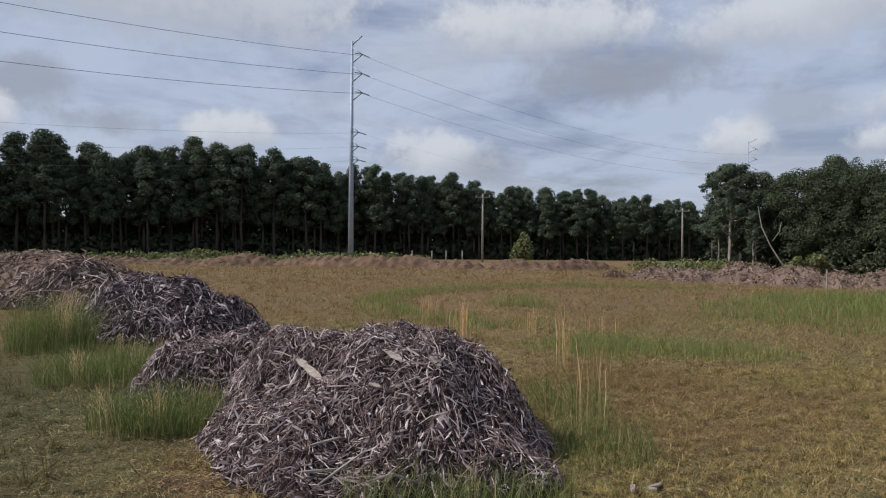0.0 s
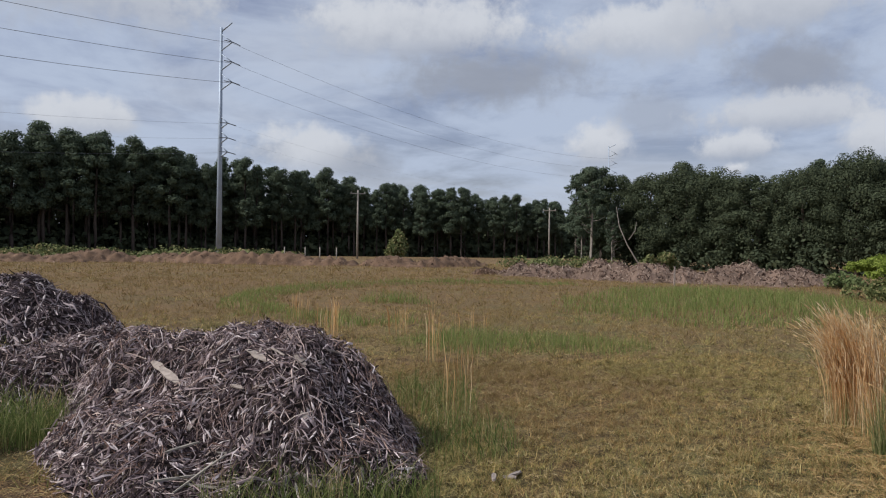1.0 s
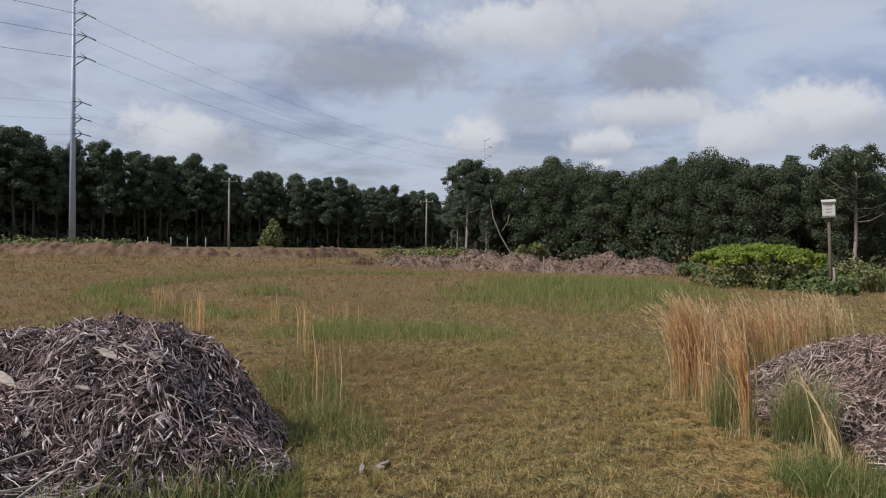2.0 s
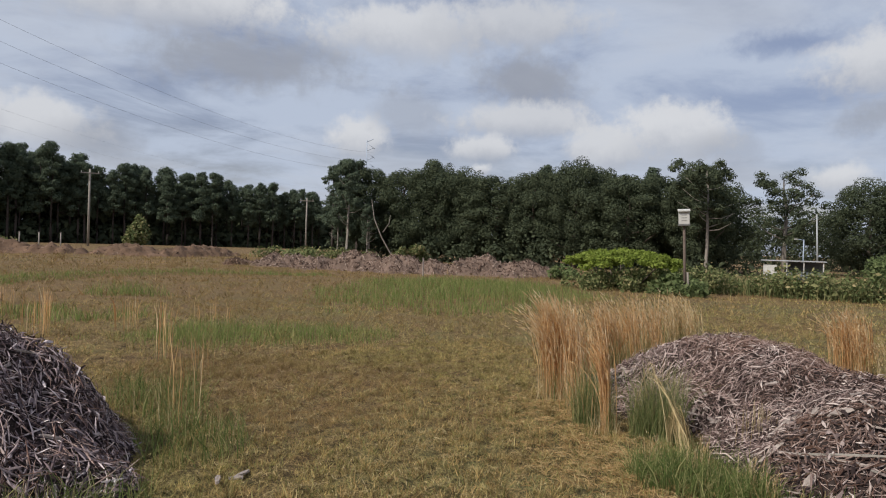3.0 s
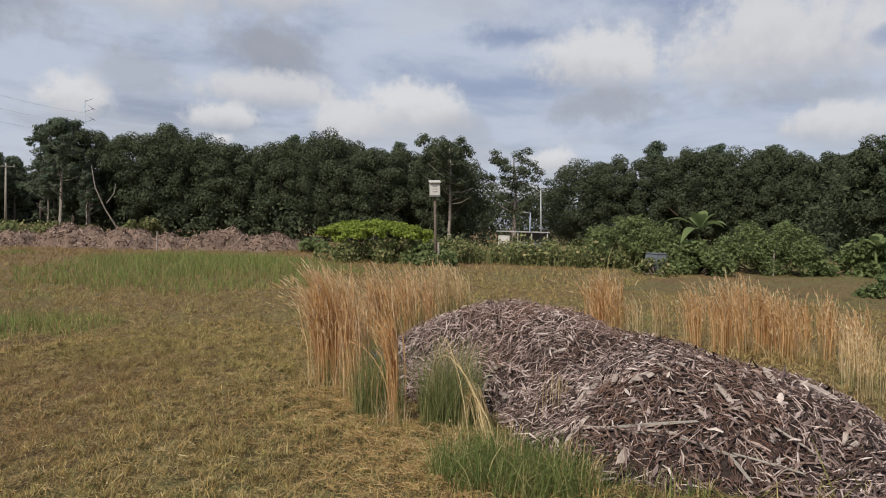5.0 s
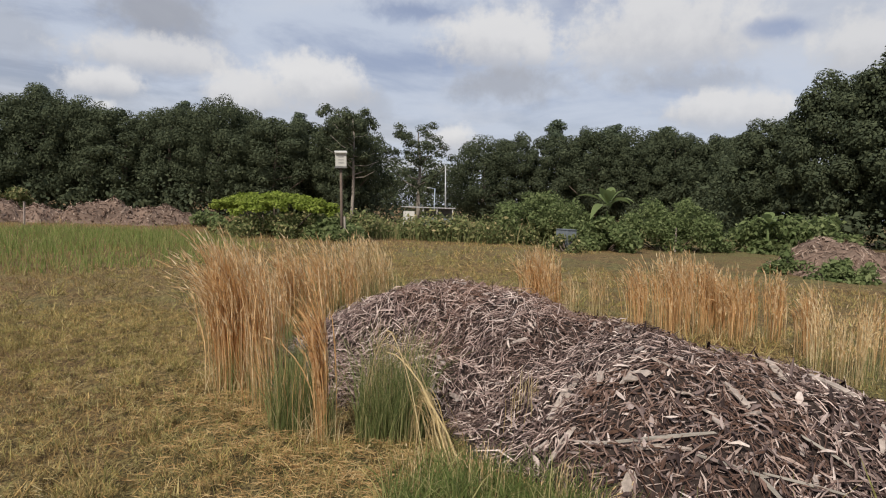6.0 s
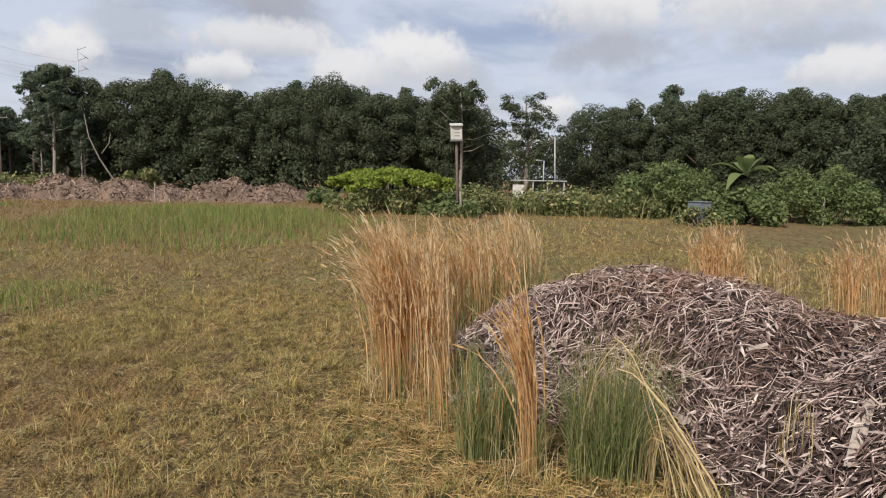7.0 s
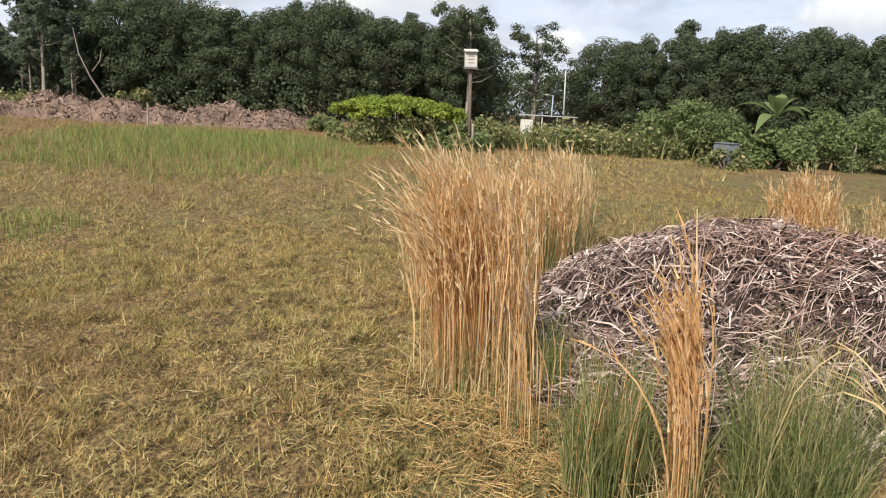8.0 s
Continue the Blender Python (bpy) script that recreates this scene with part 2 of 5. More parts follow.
CLIPPING = pieces("cut_grass", (0.0, (0.17, 0.12, 0.050)), (0.4, (0.30, 0.215, 0.090)), (0.8, (0.38, 0.29, 0.142)), (1.0, (0.46, 0.37, 0.205)), patch=0.5, patch_scale=0.6, patch_to=(0.20, 0.195, 0.072))
RUST_STRAW = pieces("fallen_rusty_straw", (0.0, (0.22, 0.125, 0.05)), (0.5, (0.33, 0.21, 0.09)), (1.0, (0.46, 0.33, 0.165)))
PLUME = pieces("feathery_seed_head", (0.0, (0.60, 0.385, 0.185)), (0.5, (0.74, 0.55, 0.31)), (1.0, (0.85, 0.71, 0.47)), through_light=0.4)
DRY = pieces("dry_broomsedge", (0.0, (0.36, 0.185, 0.075)), (0.25, (0.64, 0.39, 0.175)), (0.5, (0.78, 0.54, 0.28)), (0.75, (0.56, 0.31, 0.135)), (1.0, (0.86, 0.70, 0.45)), through_light=0.4)
STRAW = pieces("bleached_straw", (0.0, (0.36, 0.26, 0.12)), (0.5, (0.52, 0.40, 0.21)), (1.0, (0.70, 0.58, 0.36)), through_light=0.3)
GREEN = pieces("green_grass_blades", (0.0, (0.10, 0.13, 0.048)), (0.45, (0.18, 0.22, 0.08)), (0.75, (0.29, 0.30, 0.125)), (1.0, (0.48, 0.42, 0.22)), through_light=0.45)
MAUVE_STRAND = pieces("grey_mauve_shredded_mulch", (0.0, (0.0187, 0.0132, 0.0138)), (0.33, (0.0748, 0.0528, 0.055)), (0.63, (0.209, 0.158, 0.161)), (0.87, (0.44, 0.358, 0.352)), (1.0, (0.77, 0.665, 0.638)), rough=0.8, gloss=0.1)
STRAND = pieces("shredded_mulch", (0.0, (0.0232, 0.0151, 0.0128)), (0.35, (0.087, 0.0592, 0.0522)), (0.65, (0.209, 0.151, 0.133)), (0.88, (0.429, 0.336, 0.296)), (1.0, (0.719, 0.609, 0.539)), rough=0.8, gloss=0.1, patch=0.4, patch_scale=0.9, patch_to=(0.165, 0.09, 0.058))
FLAKE = pieces("torn_bark_flakes", (0.0, (0.0246, 0.0168, 0.0157)), (0.4, (0.084, 0.0594, 0.0538)), (0.7, (0.185, 0.138, 0.125)), (0.9, (0.358, 0.286, 0.258)), (1.0, (0.582, 0.493, 0.437)), rough=0.85)
FIBRE = pieces("stringy_mulch", (0.0, (0.066, 0.0418, 0.0374)), (0.3, (0.198, 0.135, 0.121)), (0.65, (0.451, 0.336, 0.297)), (1.0, (0.726, 0.605, 0.539)), rough=0.85, patch=0.4, patch_scale=0.9, patch_to=(0.25, 0.138, 0.092))
FAR_MULCH = pieces("weathered_mulch_lumps", (0.0, (0.051, 0.031, 0.022)), (0.4, (0.157, 0.106, 0.081)), (0.75, (0.264, 0.191, 0.149)), (1.0, (0.374, 0.293, 0.234)))
CHIP = plain("split_wood_chip", (0.34, 0.285, 0.25), 0.85, 0.0, 0.45, 18.0)
PALE_CHIP = plain("bleached_split_wood", (0.33, 0.275, 0.235), 0.85, 0.0, 0.45, 22.0)
SOIL = plain("brown_soil_bank", (0.14, 0.087, 0.055), 0.95, 0.0, 0.6, 0.7)
SOIL_LUMPS = pieces("brown_bank_lumps", (0.0, (0.045, 0.029, 0.021)), (0.4, (0.125, 0.08, 0.055)), (0.75, (0.225, 0.153, 0.112)), (1.0, (0.34, 0.255, 0.195)))
# near-black so the heap's core carries the shade between splinters in its colour
MOUND = plain("mulch_core_gap_shade", (0.035, 0.025, 0.021), 0.95, 0.0, 0.8, 38.0)
FAR_MOUND = plain("weathered_mulch_heap", (0.162, 0.112, 0.085), 0.95, 0.0, 0.55, 1.2)
BARK = plain("tree_bark", (0.13, 0.10, 0.08), 0.9, 0.0, 0.4, 3.0)
# half as bright as BARK: the wood's inner shade is put into the trunks' colour
PINE_BARK = plain("shaded_pine_bark", (0.065, 0.052, 0.044), 0.95, 0.0, 0.4, 3.0)
PALE_BARK = plain("pale_tree_bark", (0.25, 0.22, 0.185), 0.9, 0.0, 0.35, 3.0)
PINE = pieces("pine_needles", (0.0, (0.072, 0.096, 0.066)), (0.5, (0.10, 0.128, 0.083)), (1.0, (0.13, 0.16, 0.10)), rough=0.7, through_light=0.4, gloss=0.1)
OAK = pieces("broad_leaves", (0.0, (0.052, 0.067, 0.041)), (0.5, (0.074, 0.09, 0.052)), (1.0, (0.102, 0.118, 0.066)), rough=0.75, through_light=0.3, gloss=0.06)
SHRUB = pieces("shrub_leaves", (0.0, (0.095, 0.128, 0.05)), (0.5, (0.145, 0.185, 0.075)), (1.0, (0.22, 0.255, 0.115)), rough=0.75, through_light=0.4, gloss=0.05)
BRIGHT = pieces("bright_shrub_leaves", (0.0, (0.14, 0.19, 0.032)), (0.5, (0.215, 0.275, 0.048)), (1.0, (0.30, 0.35, 0.08)), rough=0.65, through_light=0.4)
WEED = pieces("weed_leaves", (0.0, (0.08, 0.105, 0.04)), (0.5, (0.15, 0.175, 0.07)), (0.85, (0.24, 0.235, 0.105)), (1.0, (0.38, 0.31, 0.16)), through_light=0.25)
BANANA = pieces("banana_leaf", (0.0, (0.10, 0.145, 0.05)), (1.0, (0.22, 0.27, 0.115)), rough=0.5, through_light=0.4)
STEEL = plain("galvanised_steel", (0.36, 0.42, 0.50), 0.55, 0.25, 0.2, 0.6)
CABLE = plain("dull_cable", (0.20, 0.21, 0.23), 0.6, 0.4, 0.1)
POLE = plain("grey_wood_pole", (0.30, 0.27, 0.23), 0.9, 0.0, 0.3, 1.5)
WHITE = plain("weathered_white_paint", (0.5, 0.49, 0.45), 0.7, 0.0, 0.18, 3.0)
DARK = plain("dark_slot", (0.16, 0.16, 0.155), 0.8, 0.0, 0.2)
GREY = plain("grey_cabinet_paint", (0.15, 0.17, 0.185), 0.6, 0.0, 0.2, 2.0)
ROOF = plain("pale_metal_roof", (0.40, 0.41, 0.41), 0.5, 0.2, 0.2, 1.0)


# ---- geometry helpers ----
rng = np.random.default_rng(11)


def mesh_of(name, verts, faces, mat, smooth=False):
    """A mesh from arrays: verts (n, 3), faces (m, k)."""
    verts, faces = np.asarray(verts, np.float32), np.asarray(faces, np.int32)
    me = bpy.data.meshes.new(name)
    me.vertices.add(len(verts)), me.loops.add(faces.size), me.polygons.add(len(faces))
    me.vertices.foreach_set("co", verts.ravel())
    me.loops.foreach_set("vertex_index", faces.ravel())
    k = faces.shape[1]
    me.polygons.foreach_set("loop_start", np.arange(0, faces.size, k, dtype=np.int32))
    me.polygons.foreach_set("use_smooth", np.full(len(faces), smooth))
    me.update(calc_edges=True)
    me.materials.append(mat)
    return me


def empty(name, x=0.0, y=0.0, z=0.0, turn=0.0):
    ob = new(name)
    ob.empty_display_size = 0.2
    ob.matrix_basis = pose(x, y, z, 0, 0, turn)
    return ob


def child(name, me, parent, label=""):
    ob = new(name, me)
    ob.parent = parent
    return tagged(ob, label)


def part(name, bm, mat, parent, label=""):
    me = bpy.data.meshes.new(name)
    bm.to_mesh(me)
    bm.free()
    me.materials.append(mat)
    return child(name, me, parent, label)


def box(sx, sy, sz, at=(0, 0, 0), bevel=0.0):
    bm = bmesh.new()
    bmesh.ops.create_cube(bm, size=1.0, matrix=Matrix.Translation(at) @ Matrix.Diagonal((sx, sy, sz, 1)))
    if bevel:
        bmesh.ops.bevel(bm, geom=bm.edges[:], offset=bevel, segments=2, affect="EDGES")
    return bm


def tube_arrays(points, radii, sides=8):
    """A tapered tube along points."""
    pts = [Vector(p) for p in points]
    v, f = [], []
    for i, p in enumerate(pts):
        d = (pts[min(i + 1, len(pts) - 1)] - pts[max(i - 1, 0)]).normalized()
        q = d.to_track_quat("Z", "Y")
        for k in range(sides):
            a = 2 * math.pi * k / sides
            v.append(p + q @ Vector((math.cos(a) * radii[i], math.sin(a) * radii[i], 0)))
    for i in range(len(pts) - 1):
        for k in range(sides):
            f.append((i * sides + k, i * sides + (k + 1) % sides, (i + 1) * sides + (k + 1) % sides, (i + 1) * sides + k))
    for base, flip in ((0, True), ((len(pts) - 1) * sides, False)):
        for k in range(1, sides - 2, 2):
            quad = [base, base + k, base + k + 1, base + k + 2]
            f.append(tuple(reversed(quad)) if flip else tuple(quad))
    return v, f


def join(arrays):
    vs, fs, n = [], [], 0
    for v, f in arrays:
        vs.append(np.asarray(v, float)), fs.append(np.asarray(f, int) + n)
        n += len(v)
    return np.concatenate(vs), np.concatenate(fs)


def tube(name, points, radii, mat, parent, sides=8, label=""):
    return child(name, mesh_of(name, *tube_arrays(points, radii, sides), mat, True), parent, label)


def unit(v):
    return v / np.maximum(np.linalg.norm(v, axis=-1, keepdims=True), 1e-9)


def blades(base, height, bend, width, segs=3, droop=0.0, toward=None, plume=False):
    """Tapering ribbons that rise from base and bow over. droop: how far the tip hangs."""
    n = len(base)
    a = rng.uniform(0, 2 * np.pi, n) if toward is None else toward
    face = rng.uniform(0, 2 * np.pi, n)
    out, side = np.stack([np.cos(a), np.sin(a), 0 * a], 1), np.stack([np.cos(face), np.sin(face), 0 * face], 1)
    v = np.zeros((n, segs + 1, 2, 3))
    for i in range(segs + 1):
        t = i / segs
        p = base + out * (height * bend * ((0.3 * t + 0.2 * t ** 2 + 0.5 * t ** 5) if plume else t ** 2))[:, None]
        p[:, 2] += height * (t - (0.35 * bend + droop) * t ** 3)
        w = width * ((0.4 + 0.9 * math.sin(math.pi * min(1.0, t ** 1.6 + 0.04))) if plume else (1 - 0.85 * t ** 1.5))
        v[:, i, 0], v[:, i, 1] = p - side * w[:, None] / 2, p + side * w[:, None] / 2
    k = np.arange(n)[:, None, None] * (segs + 1) * 2 + np.arange(segs)[None, :, None] * 2 + np.array([0, 1, 3, 2])[None, None, :]
    return v.reshape(-1, 3), k.reshape(-1, 4)


def leaves(centres, size, outward=None, spread=1.0):
    """Small kite-shaped leaves with random turn."""
    n = len(centres)
    nrm = rng.normal(size=(n, 3)) * spread
    if outward is not None:
        nrm = nrm + outward
    nrm = unit(nrm)
    u = unit(np.cross(nrm, rng.normal(size=(n, 3))))
    w = np.cross(nrm, u)
    s = np.asarray(size)[:, None] * np.ones((n, 1))
    v = np.stack([centres - u * s * 0.6, centres - w * s * 0.34 + u * s * 0.05, centres + u * s * 0.6, centres + w * s * 0.34 + u * s * 0.05], 1)
    return v.reshape(-1, 3), np.arange(n * 4).reshape(-1, 4)


def blob_points(blobs, n, shell=0.55):
    """Points in the outer part of ellipsoids (x, y, z, rx, ry, rz), shared by surface, with their outward ways."""
    b = np.asarray(blobs, float)
    area = (b[:, 3] * b[:, 4] + b[:, 3] * b[:, 5] + b[:, 4] * b[:, 5])
    which = rng.choice(len(b), n, p=area / area.sum())
    d = unit(rng.normal(size=(n, 3)))
    r = rng.uniform(shell, 1.05, n) ** 0.7
    return b[which, :3] + d * b[which, 3:] * r[:, None], d


def waves(x, y, seed, scale, octaves=4):
    """Smooth random relief, about -1 to 1."""
    r = np.random.default_rng(seed)
    h, amp, f = 0 * x, 1.0, 1.0 / scale
    for _ in range(octaves):
        for _ in range(4):
            a, p = r.uniform(0, 2 * np.pi, 2)
            h = h + amp * 0.4 * np.sin(2 * np.pi * f * r.uniform(0.7, 1.3) * (x * np.cos(a) + y * np.sin(a)) + p)
        amp, f = amp * 0.5, f * 2.0
    return h


# ---- ground ----
def ground_height(x, y):
    return 0.018 * waves(x, y, 3, 3.5, 3) + 0.03 * waves(x, y, 4, 14.0, 2) + 0.02 * waves(x, y, 61, 0.35, 2) + 0.12 * np.exp(-((np.hypot(x - 11.0, y - 22.5) - 10.3) / 0.4) ** 2) * np.clip((y - 17.5) / 3, 0, 1) * np.clip((13 - x) / 3, 0, 1)


def make_ground():
    def axis(a, b, c, d, fine, lo=-2600.0, hi=2600.0):
        mid = np.concatenate([np.arange(a, c, fine), np.arange(c, d, 0.115), np.arange(d, b + fine, fine)])
        up = b + np.geomspace(fine * 1.3, hi - b, 38)
        down = a - np.geomspace(fine * 1.3, a - lo, 38)
        return np.concatenate([down[::-1], mid, up])
    gx, gy = axis(-10, 26, -3.0, 11.0, 0.3), axis(0, 40, 2.0, 12.0, 0.3)
    X, Y = np.meshgrid(gx, gy, indexing="ij")
    Z = ground_height(X, Y) * (np.hypot(X, Y) < 90)
    nx, ny = X.shape
    i = (np.arange(nx - 1)[:, None] * ny + np.arange(ny - 1)[None, :]).ravel()
    f = np.stack([i, i + ny, i + ny + 1, i + 1], 1)
    me = mesh_of("ground", np.stack([X, Y, Z], -1).reshape(-1, 3), f, LAWN, True)
    tagged(new("ground", me), "wide mown lawn of dry tan and olive grass", "ground", kind="structure")


make_ground()


# ---- mulch ----
def lump_height(lumps, x, y, seed, rough):
    """Soft maximum of rounded heaps (x, y, half length, half width, turn, height)."""
    h = 0 * x
    for cx, cy, rx, ry, turn, top in lumps:
        c, s = math.cos(radians(turn)), math.sin(radians(turn))
        u, v = ((x - cx) * c + (y - cy) * s) / rx, (-(x - cx) * s + (y - cy) * c) / ry
        h = (h ** 4 + (top * np.clip(1 - (u * u + v * v) / 1.12, 0, 1) ** 1.2) ** 4) ** 0.25
    return h + np.clip(h / 0.25, 0, 1) * rough * waves(x, y, seed, 1.3, 4)


def prisms(centre, along, up, length, width, thick, bow):
    """Splinters: three-sided bars in three stations, pointed and a little bowed."""
    n = len(centre)
    side = unit(np.cross(along, up))
    v = np.zeros((n, 3, 3, 3))
    for i, (t, w) in enumerate(((-0.5, 0.45), (0.0, 1.0), (0.5, 0.3))):
        p = centre + along * (length * t)[:, None] + up * (bow * length * (0.25 - t * t) * 2)[:, None] + side * (bow * length * (0.25 - t * t))[:, None]
        v[:, i, 0] = p - side * (width * w / 2)[:, None]
        v[:, i, 1] = p + side * (width * w / 2)[:, None]
        v[:, i, 2] = p + up * (thick * w)[:, None]
    k = []
    for i in range(2):
        for a, b in ((1, 2), (2, 0)):
            k.append((i * 3 + a, i * 3 + b, (i + 1) * 3 + b, (i + 1) * 3 + a))
    f = np.arange(n)[:, None, None] * 9 + np.array(k)[None]
    return v.reshape(-1, 3), f.reshape(-1, 4)


def scatter_on(lumps, n, seed, rough, lo=0.02):
    """Points on the heaps' surface, with normals."""
    b = np.array([(l[0] - 1.06 * max(l[2], l[3]), l[0] + 1.06 * max(l[2], l[3]), l[1] - 1.06 * max(l[2], l[3]), l[1] + 1.06 * max(l[2], l[3])) for l in lumps])
    x = rng.uniform(b[:, 0].min(), b[:, 1].max(), n * 5)
    y = rng.uniform(b[:, 2].min(), b[:, 3].max(), n * 5)
    h = lump_height(lumps, x, y, seed, rough)
    e = 0.04
    gx = (lump_height(lumps, x + e, y, seed, rough) - h) / e
    gy = (lump_height(lumps, x, y + e, seed, rough) - h) / e
    keep = (h > lo) & (rng.uniform(0, 1, len(x)) < np.sqrt(1 + gx * gx + gy * gy) / 2.5)
    x, y, h, gx, gy = (a[keep][:n] for a in (x, y, h, gx, gy))
    return np.stack([x, y, h], 1), unit(np.stack([-gx, -gy, np.ones_like(gx)], 1))


def strands(lumps, n, seed, rough, length, width, tumble=0.25, flat=0.5, where=None, wild=0.75):
    p, nrm = scatter_on(lumps, n, seed, rough)
    if where is not None:
        keep = rng.random(len(p)) < where(p[:, 0], p[:, 1])
        p, nrm = p[keep], nrm[keep]
    m = len(p)
    flow = 2.2 * waves(p[:, 0], p[:, 1], seed + 5, 1.1, 2) + rng.normal(0, wild, m)
    d = np.stack([np.cos(flow), np.sin(flow), 0 * flow], 1) + 0.25 * rng.normal(size=(m, 3))
    along = unit(unit(np.cross(nrm, d)) + nrm * rng.normal(size=(m, 1)) * tumble)
    up = unit(nrm - along * np.sum(nrm * along, 1, keepdims=True))
    ln = length * rng.lognormal(0, 0.45, m)
    w = width * rng.lognormal(0, 0.4, m)
    return prisms(p + nrm * rng.uniform(-0.025, 0.045, (m, 1)), along, up, ln, w, w * flat, rng.normal(0, 0.18, m))


def mulch_pile(name, lumps, seed, n, label, group="", rough=0.05, cell=0.06, length=0.13, width=0.014, mat=None, core=None, fibre=0, chips=0, flakes=0, stringy=None, flaky=None, flake_mat=None, tumble=0.25):
    """A heap with its core, a skin of splinters, and larger chips as pieces."""
    cx, cy = lumps[0][0], lumps[0][1]
    root = empty(name, cx, cy, 0)
    tagged(root, label, "mulch pile", group)
    shift = np.array([cx, cy, 0.0])
    x0 = min(l[0] - 1.06 * max(l[2], l[3]) for l in lumps)
    x1 = max(l[0] + 1.06 * max(l[2], l[3]) for l in lumps)
    y0 = min(l[1] - 1.06 * max(l[2], l[3]) for l in lumps)
    y1 = max(l[1] + 1.06 * max(l[2], l[3]) for l in lumps)
    X, Y = np.meshgrid(np.arange(x0, x1 + cell, cell), np.arange(y0, y1 + cell, cell), indexing="ij")
    H = lump_height(lumps, X, Y, seed, rough)
    Z = np.where(H > 0.004, H - 0.01, -0.08)
    nx, ny = X.shape
    i = (np.arange(nx - 1)[:, None] * ny + np.arange(ny - 1)[None, :]).ravel()
    f = np.stack([i, i + ny, i + ny + 1, i + 1], 1)
    zz = Z.ravel()
    f = f[(zz[f] > -0.05).any(1)]
    v = np.stack([X, Y, Z], -1).reshape(-1, 3) - shift
    used = np.unique(f)
    remap = np.full(len(v), -1)
    remap[used] = np.arange(len(used))
    # by default the core's colour paints in the dark of the gaps
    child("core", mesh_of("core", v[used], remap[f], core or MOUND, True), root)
    v, f = strands(lumps, n, seed, rough, length, width, tumble)
    tagged(child("shredded_wood", mesh_of("shredded_wood", v - shift, f, mat or STRAND), root, "loose grey-brown shredded wood"), kind="stuff")
    if fibre:
        v, f = strands(lumps, fibre, seed, rough, length * 1.9, width * 0.6, 0.3, where=stringy)
        tagged(child("bark_fibre", mesh_of("bark_fibre", v - shift, f, FIBRE), root, "long stringy bark fibres"), kind="stuff")
    if flakes:
        v, f = strands(lumps, flakes, seed, rough, length * 1.1, width * 1.75, 0.42, 0.3, flaky, 1.6)
        tagged(child("torn_bark", mesh_of("torn_bark", v - shift, f, flake_mat or FLAKE), root, "broad torn flakes of bark and wood"), kind="stuff")
    if chips:
        shapes = []
        for k in range(6):
            bm = box(0.16, 0.045, 0.018)
            bmesh.ops.subdivide_edges(bm, edges=bm.edges[:], cuts=1, use_grid_fill=True)
            for q in bm.verts:
                taper = 1 - 0.35 * abs(q.co.x) / 0.08 * random.random()
                q.co.y *= taper
                q.co.z += random.uniform(-0.005, 0.005) + 0.25 * q.co.x * q.co.x * random.uniform(-4, 4)
                q.co.x *= random.uniform(0.85, 1.15)
            me = bpy.data.meshes.new("wood_chip")
            bm.to_mesh(me)
            bm.free()
            me.materials.append(CHIP)
            shapes.append(me)
        p, nrm = scatter_on(lumps, chips, seed, rough, 0.1)
        for q, w in zip(p, nrm):
            ob = child("wood_chip", random.choice(shapes), root)
            turn = Vector(w).to_track_quat("Z", "Y").to_matrix().to_4x4()
            s = random.uniform(0.3, 0.85)
            ob.matrix_basis = Matrix.Translation(Vector(q) - Vector(shift) + Vector(w) * 0.025) @ turn @ pose(0, 0, 0, random.uniform(-18, 18), random.uniform(-18, 18), random.uniform(0, 360)) @ Matrix.Diagonal((s * random.uniform(0.7, 1.3), s, s, 1))
    return root


PILE_A = [(1.77, 7.21, 1.12, 1.67, 6, 0.9), (1.64, 6.52, 1.34, 0.65, -40, 0.8), (0.36, 7.98, 0.65, 1.08, 15, 0.82), (-0.54, 8.99, 1.04, 0.66, 0, 0.8), (1.24, 6.44, 1.14, 0.99, -7.5, 0.44), (1.07, 7.43, 0.97, 1.35, -50.6, 0.79)]
PILE_B = [(-3.06, 14.5, 1.85, 1.38, -18.7, 1.02), (-2.01, 14.6, 0.9, 0.81, 11, 0.61), (-3.86, 14.89, 1.06, 1.42, 3, 1.11)]
PILE_C = [(-8.06, 21.25, 2.25, 1.63, -44, 1.35), (-9.62, 22.53, 2.77, 1.54, -65, 0.94), (-6.58, 19.33, 1.9, 1.01, -54, 0.86)]
PILE_D = [(-17, 36, 6.0, 2.6, -10, 1.5), (-25, 38, 6.0, 2.6, 0, 1.4)]
PILE_E = [(8.71, 5.09, 0.95, 1.6, -12.6, 0.83), (8.57, 3.88, 0.66, 1.39, 41, 0.6), (7.95, 3.25, 1.32, 1.46, -10, 0.59), (7.92, 2.26, 1.0, 0.65, 18, 0.44), (6.99, 0.93, 1.3, 1.22, -26, 0.39), (8.6, 6.02, 0.65, 0.65, 0, 0.41), (7.97, 4.95, 0.65, 0.65, -31, 0.37), (7.15, 3.2, 0.65, 0.76, -6, 0.38), (8.25, 6.2, 0.9, 0.75, 0, 0.17), (7.85, 5.75, 0.7, 0.9, 0, 0.15)]
HEAP = "row of shredded mulch piles"
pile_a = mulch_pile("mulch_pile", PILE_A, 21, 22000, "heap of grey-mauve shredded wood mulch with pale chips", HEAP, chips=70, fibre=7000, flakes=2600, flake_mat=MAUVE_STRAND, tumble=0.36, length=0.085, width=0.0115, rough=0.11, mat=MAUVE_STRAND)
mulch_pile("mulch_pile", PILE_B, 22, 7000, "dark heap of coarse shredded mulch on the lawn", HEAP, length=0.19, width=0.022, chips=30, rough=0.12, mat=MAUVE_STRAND)
